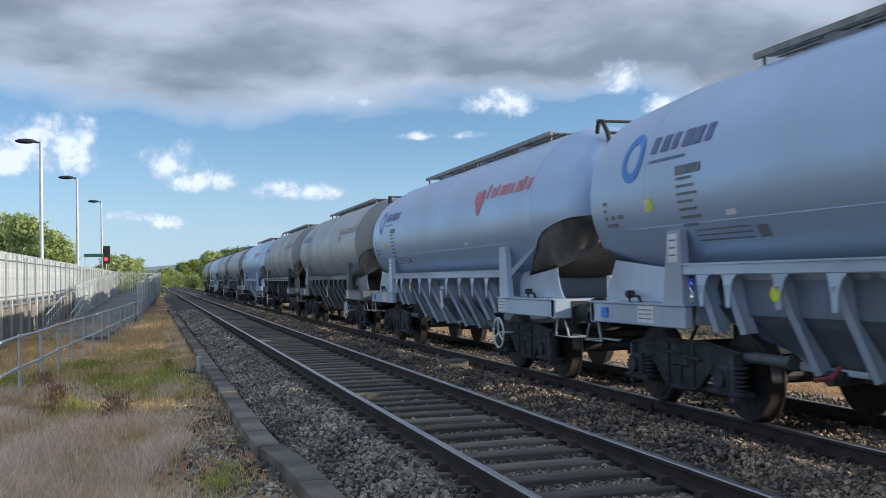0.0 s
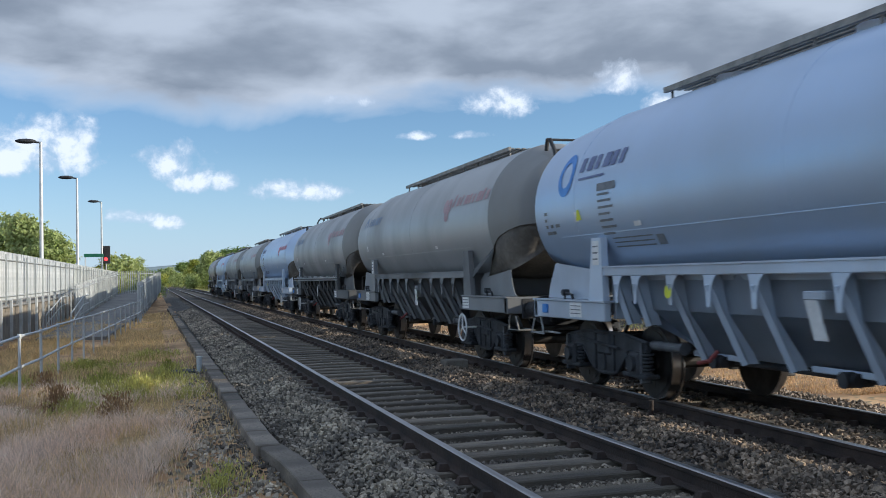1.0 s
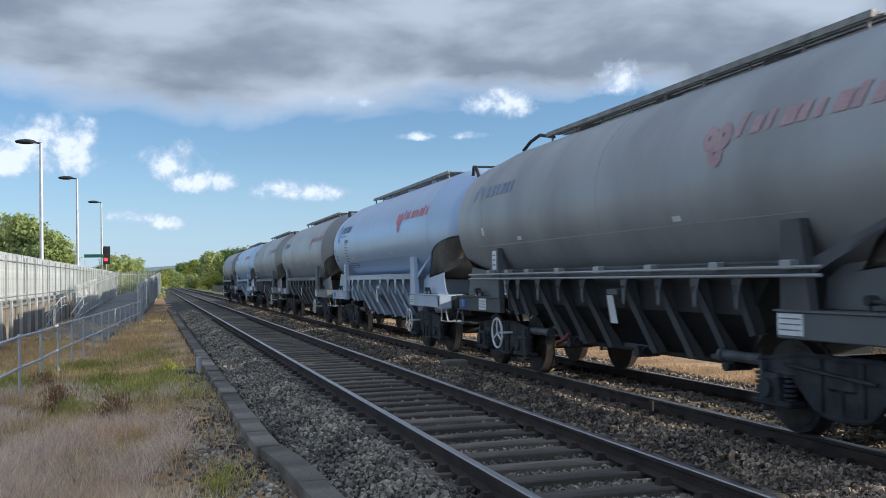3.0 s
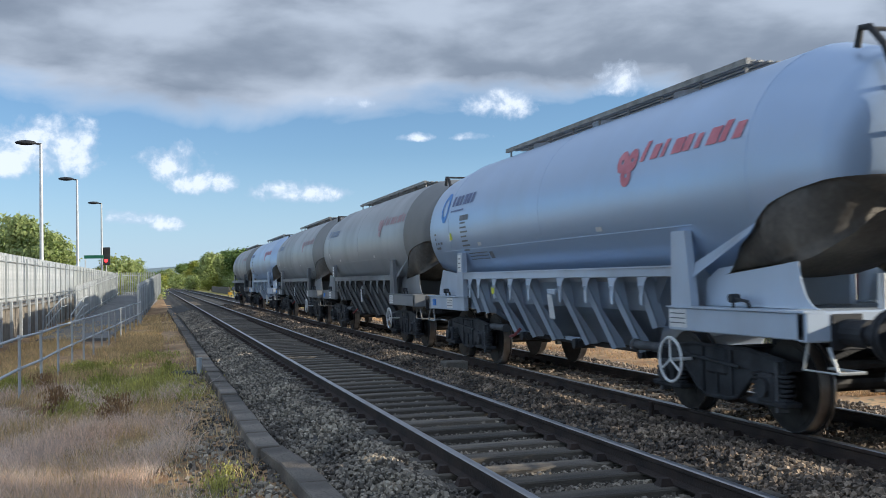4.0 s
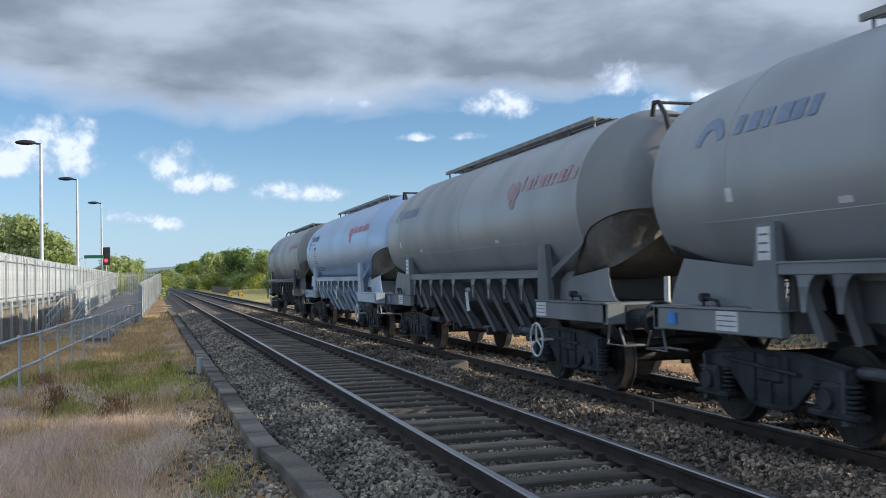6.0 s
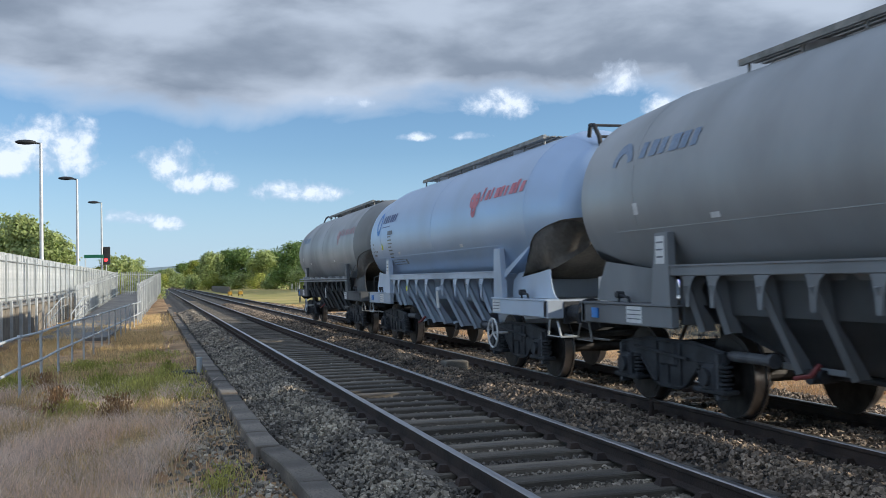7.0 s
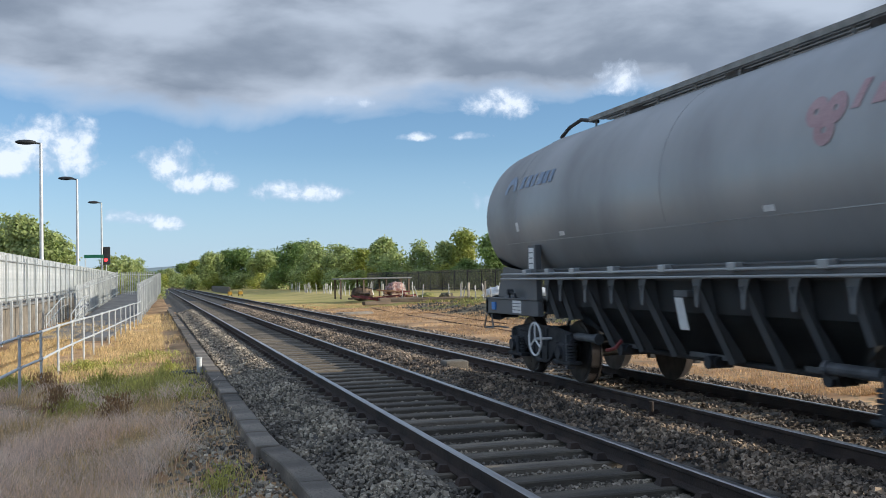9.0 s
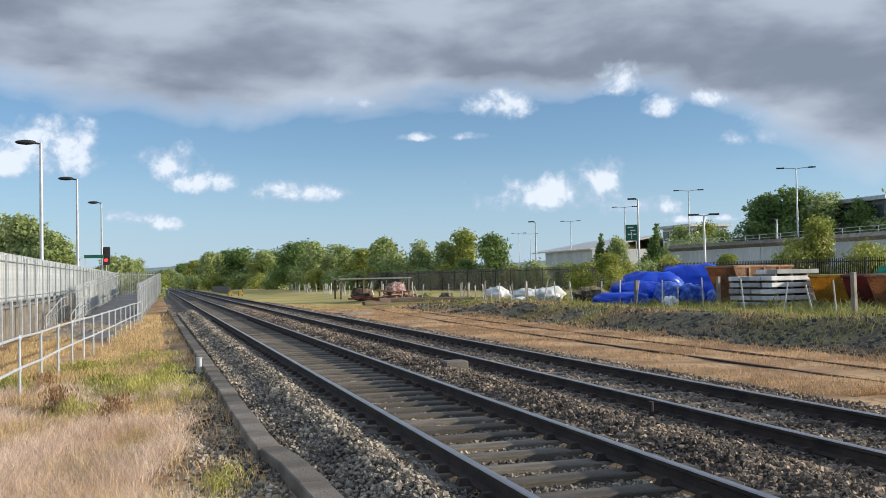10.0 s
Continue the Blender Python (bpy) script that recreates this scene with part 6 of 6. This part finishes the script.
# ---- the yard ----
def stake_fence():
    """Leaning pale stakes along the edge of the yard."""
    rng = np.random.default_rng(8)
    spots = [(18.2 + 0.3 * rng.normal(), y) for y in list(np.arange(66, 138, 1.3))]
    spots += [(19.6 + 0.25 * rng.normal(), y) for y in np.arange(45, 66, 1.15)]
    spots += [(20.3, 43.0), (20.4, 41.2), (20.6, 40.0), (20.9, 38.2), (21.0, 37.0), (21.6, 36.0), (21.8, 33.4), (22.0, 31.2), (21.6, 29.0), (21.0, 27.0)]
    bm = bmesh.new()
    rod(bm, (0, 0, -0.15), (0, 0, 1.2), 0.035, 6, 0.028)
    first = part("stake", bm, M_STAKE)
    shape = first.data
    bpy.data.objects.remove(first)
    f = new("stake_fence")
    tagged(f, "line of leaning pale wooden stakes along the yard", "fence")
    for x, y in spots:
        s = new("stake", shape)
        s.parent = f
        s.location = (x, y, hill(x, y))
        s.rotation_euler = (rng.normal() * 0.08, rng.normal() * 0.14, rng.uniform(0, 6))
        s.scale = (1, 1, rng.uniform(0.8, 1.12))
    bm = bmesh.new()
    box(bm, -0.075, 0.075, -0.06, 0.06, -0.2, 1.2, 0.012)
    p = part("concrete_post", bm, M_CONCRETE)
    tagged(p, "grey concrete fence post standing on the bank", "fence post", "concrete posts on the bank")
    for i, (x, y, h) in enumerate(((20.7, 40.2, 1.0), (22.1, 35.7, 1.1), (19.2, 23.9, 1.15), (20.0, 52, 1.0), (19.9, 59, 1.05), (20.1, 63, 1.0))):
        q = p if i == 0 else copy_thing(p, Matrix.Identity(4))
        q.location, q.scale, q.rotation_euler = (x, y, hill(x, y)), (1, 1, h), (0, random.uniform(-0.04, 0.04), 0.3)


def lump(name, size, mat, loc, turn, label, category, seed, power=2.6, rough=0.12, group=""):
    """A soft wrapped bundle: a rounded block with sagging, creased sides."""
    bm = bmesh.new()
    bmesh.ops.create_icosphere(bm, subdivisions=4, radius=1.0)
    for v in bm.verts:
        d = v.co.normalized()
        k = (abs(d.x) ** power + abs(d.y) ** power + abs(d.z) ** power) ** (-1 / power)
        p = d * k
        n = noise.noise(p * 2.3 + Vector((seed, 0, 0))) + 0.5 * noise.noise(p * 6 + Vector((0, seed, 0))) - 0.35 * abs(noise.noise(p * 9 + Vector((seed, 0, seed))))
        p = p * (1 + rough * n)
        v.co = Vector((p.x * size[0] / 2, p.y * size[1] / 2, (p.z + 0.92) * size[2] / 2))
        v.co.z = max(v.co.z, 0.0)
    for f in bm.faces:
        c = f.calc_center_median()
        f.material_index = 1 if isinstance(mat, list) and c.x > size[0] * 0.42 else 0
    ob = part(name, bm, mat, smooth=True)
    ob.location, ob.rotation_euler = loc, (0, 0, radians(turn))
    return tagged(ob, label, category, group)


def skip(loc, turn, mat, label, length=3.8, height=1.6):
    """An open steel skip with sloping ends, a rim and side ribs."""
    S = new("skip")
    tagged(S, label, "skip", "waste skips in the yard")
    L, W, H = length / 2, 0.8, height
    bm = bmesh.new()
    def shell(k):
        bot = [(-L * 0.55, -W * k, 0.12), (L * 0.55, -W * k, 0.12), (L * 0.55, W * k, 0.12), (-L * 0.55, W * k, 0.12)]
        top = [(-L, -W * k, H), (L, -W * k, H), (L, W * k, H), (-L, W * k, H)]
        return [bm.verts.new(p) for p in bot], [bm.verts.new(p) for p in top]
    bot, top = shell(1.0)
    bm.faces.new(bot)
    for i in range(4):
        bm.faces.new((bot[i], bot[(i + 1) % 4], top[(i + 1) % 4], top[i]))
    bmesh.ops.solidify(bm, geom=bm.faces[:], thickness=0.04)
    part("body", bm, mat, S)
    bm = bmesh.new()
    tube(bm, [(-L, -W, H), (L, -W, H), (L, W, H), (-L, W, H), (-L, -W, H)], 0.06, 6)
    part("rim", bm, mat, S)
    for i in range(3):
        x = -L * 0.5 + L * 0.5 * i
        for s in (-1, 1):
            bm = bmesh.new()
            box(bm, x - 0.05, x + 0.05, s * W, s * (W + 0.07), 0.2, H - 0.05, 0.01)
            part("rib", bm, mat, S)
    S.location, S.rotation_euler = loc, (0, 0, radians(turn))
    return S


def yard():
    z = 0.0
    g = "blue wrapped bundles"
    lab = "long bundle wrapped in bright blue tarpaulin on the yard"
    for size, (x, y), turn, seed in (((2.5, 0.85, 0.72), (20.35, 41.0), -12, 1), ((2.6, 0.9, 1.2), (21.75, 42.0), -12, 2), ((2.9, 1.1, 1.65), (23.15, 43.2), -10, 3),
                                     ((3.1, 1.6, 2.0), (25.7, 44.0), -22, 4)):
        lump("tarpaulin_roll", size, [M_TARP, M_TARPEND], (x, y, z), turn, lab, "tarpaulin bundle", seed, power=3.4, rough=0.17, group=g)
    for size, (x, y), turn, seed in (((1.3, 0.8, 1.15), (22.7, 40.9), -20, 5), ((1.2, 0.8, 1.05), (23.7, 40.6), 5, 6), ((0.9, 0.7, 0.75), (24.6, 40.0), 30, 9)):
        lump("tarpaulin_roll", size, [M_TARPEND, M_TARPEND], (x, y, z), turn, "crumpled blue plastic-wrapped bundle on the yard", "tarpaulin bundle", seed, rough=0.22, group=g)
    lump("sack", (0.75, 0.6, 0.62), M_BAG, (20.5, 36.8, z), 20, "crumpled white plastic sack on the bank", "sack", 7, 2.2, 0.25)
    # slab stack
    st = new("slab_stack")
    tagged(st, "stack of pale concrete beams on timber battens", "concrete beams")
    for i in range(6):
        n = 4 if i < 5 else 2
        for j in range(n):
            bm = bmesh.new()
            y0 = -1.17 + 0.59 * j
            box(bm, -1.2, 1.2, y0, y0 + 0.55, 0.09 + 0.265 * i, 0.09 + 0.265 * i + 0.18, 0.02)
            o = part("beam", bm, M_SLAB, st)
            o.location = (random.uniform(-0.06, 0.06) + (0.35 if i == 5 else 0.0), random.uniform(-0.01, 0.01), 0)
        for x in (-0.9, 0, 0.9):
            bm = bmesh.new()
            box(bm, x - 0.06, x + 0.06, -1.15, 1.15 if i < 5 else 0.0, 0.265 * i + 0.005, 0.089 + 0.265 * i)
            part("batten", bm, M_TIMBER, st)
    st.location, st.rotation_euler = (24.5, 35.6, z), (0, 0, radians(12))
    skip((25.3, 38.3, z), 14, M_SKIPB, "large rusty brown steel skip behind concrete beams", 3.7, 1.75)
    skip((26.4, 33.5, z), 10, M_SKIPY, "yellow steel skip with rusty sloping ends", 2.0, 1.3)
    skip((26.5, 31.5, z), 8, M_SKIPR, "dark maroon steel skip beside a yellow one", 2.3, 1.3)
    skip((26.1, 29.6, z), 8, M_SKIPB, "brown steel skip at the yard's edge", 2.4, 1.3)
    lump("netting_heap", (2.8, 1.4, 1.9), M_NET, (35.0, 40.0, z), -40, "heap of bright green netting behind skips", "netting", 8, 2.2, 0.25)
    # scrap along the stake fence
    for i, (x, y, sx, sy, sz, m, lab, cat) in enumerate((
            (21.2, 60.5, 1.7, 1.0, 0.95, M_BAG, "white sheeted heap in the yard", "sheeted heap"),
            (22.6, 58.5, 2.2, 1.0, 0.8, M_BAG, "low white sheeted heap in the yard", "sheeted heap"),
            (20.6, 50.0, 1.7, 0.9, 0.95, M_BAG, "bulging white bags in the yard", "bags"),
            (22.3, 48.6, 2.4, 1.2, 0.95, M_MOUND, "dark heap of rubble in the yard", "rubble heap"),
            (24.0, 47.0, 3.0, 1.4, 1.4, M_CONCRETE, "grey heap of broken concrete", "rubble heap"),
            (20.6, 54.5, 1.4, 0.7, 0.35, M_BAG, "low white sack on the bank", "sack"),
            (16.3, 77.5, 0.9, 0.8, 0.95, M_BAG, "white sack beside the scrap shelter", "sack"),
            (18.6, 68.0, 1.7, 1.0, 0.5, M_BANKWEED, "low weedy heap of spoil in the yard", "spoil heap"),
            (17.6, 73.6, 2.4, 1.6, 1.35, M_SCRAP, "tangled rusty red scrap heap by the shelter", "scrap heap"),
            (15.6, 76.4, 2.4, 1.8, 1.15, M_TIMBER, "dark stacked scrap under the shelter roof", "scrap heap"),
            (19.6, 66.5, 2.2, 1.0, 0.55, M_MOUND, "low dark spoil heap beside the stakes", "spoil heap"))):
        lump("scrap_mound", (sx, sy, sz), m, (x, y, hill(x, y)), 10 * i - 20, lab, cat, 20 + i, 1.9, 0.3)
    # scrap shelter: low roof on posts over timber and red scrap
    s = new("scrap_shelter")
    tagged(s, "low flat-roofed shelter over piled timber and scrap", "shelter")
    bm = bmesh.new()
    box(bm, -2.9, 2.9, -1.4, 1.4, 1.5, 1.62, 0.02)
    part("roof", bm, M_GRATE, s)
    for x in (-2.7, -0.9, 0.9, 2.7):
        for y in (-1.25, 1.25):
            bm = bmesh.new()
            box(bm, x - 0.06, x + 0.06, y - 0.06, y + 0.06, 0, 1.5)
            part("post", bm, M_TIMBER, s)
    s.location = (16.4, 76.5, 0.0)
    rng = np.random.default_rng(3)
    for i in range(26):
        x, y = 17.0 + rng.normal() * 0.95, 72.5 + rng.normal() * 0.8
        bm = bmesh.new()
        l = rng.uniform(0.8, 2.2)
        box(bm, -l / 2, l / 2, -0.08, 0.08, -0.06, 0.06, 0.01)
        b = part("scrap_timber", bm, (M_TIMBER, M_SKIPR, M_SKIPB)[i % 3])
        b.location, b.rotation_euler = (x, y, 0.07 + 0.03 * i * max(0.0, 1 - math.hypot(x - 17.0, y - 72.5) / 2.0)), (rng.normal() * 0.05, rng.normal() * 0.08, rng.uniform(0, 3.1))
        tagged(b, "weathered scrap timber tossed on a heap", "timber", "scrap timber heap")
    # long timbers and slabs lying near the fence
    for i, (x, y, a, l) in enumerate(((17.2, 63.5, -10, 4.5), (18.2, 64.5, -6, 5.0), (15.2, 66.0, 25, 4.0), (19.0, 61.8, -14, 4.0), (16.8, 68.0, 4, 3.5))):
        bm = bmesh.new()
        box(bm, -l / 2, l / 2, -0.16, 0.16, 0, 0.24, 0.02)
        b = part("long_timber", bm, M_TIMBER)
        b.location, b.rotation_euler = (x, y, hill(x, y)), (0, 0, radians(a))
        tagged(b, "long dark timber lying beside the yard fence", "timber", "long timbers by the yard")
    bm = bmesh.new()
    box(bm, -0.9, 0.9, -0.4, 0.4, 0, 0.16, 0.02)
    b = part("concrete_slab", bm, M_CONCRETE)
    b.location, b.rotation_euler = (9.9, 50.5, -0.33), (0, 0, 0.3)
    tagged(b, "flat concrete slab lying beside the far track", "slab")
    # pair of small yellow machines and a pale wall far down the line
    for x in (9.1, 10.4):
        m = new("track_trolley")
        tagged(m, "small yellow trolley standing beside the far track", "trolley", "trolleys by the track")
        bm = bmesh.new()
        box(bm, -0.35, 0.35, -0.5, 0.5, 0.2, 0.75, 0.05)
        part("body", bm, M_SKIPY, m)
        for dx in (-0.3, 0.3):
            for dy in (-0.4, 0.4):
                bm = bmesh.new()
                rod(bm, (dx - 0.05, dy, 0.14), (dx + 0.05, dy, 0.14), 0.14, 12)
                part("wheel", bm, M_BLACK, m)
        bm = bmesh.new()
        tube(bm, [(-0.3, -0.5, 0.7), (-0.3, -0.8, 1.1), (0.3, -0.8, 1.1), (0.3, -0.5, 0.7)], 0.03, 6)
        part("handle", bm, M_BLACK, m)
        m.location, m.scale = (x, 128, -0.3), (0.75, 0.75, 0.75)
    bm = bmesh.new()
    box(bm, 10.5, 10.75, 150, 196, -0.3, 0.75, 0.03)
    setting(part("boundary_wall", bm, M_CONCRETE), "low pale boundary wall beside the far line", "wall")


stake_fence()
yard()


def motions():
    """The train runs past at a steady speed; its wheels turn."""
    for k, wagon in TRAIN:
        walk(wagon, [(float(t), pose(TRACK_B, FIRST_CENTRE + WAGON_PITCH * k - V_TRAIN * t, RAIL_B)) for t in range(11)])
    spin = math.degrees(V_TRAIN / 0.46)
    keyed = {}
    for k, wagon in TRAIN:
        for ob in wagon.children_recursive:
            if not ob.name.startswith("wheelset"):
                continue
            y = round(ob.location.y, 3)
            if y not in keyed:
                walk(ob, [(i / 30, pose(0, y, 0.46, spin * i / 30)) for i in range(301)])
                keyed[y] = ob.animation_data
            else:
                ob.rotation_mode = "QUATERNION"
                keys = ob.animation_data_create()
                keys.action = keyed[y].action
                keys.action_slot = keyed[y].action_slot


motions()
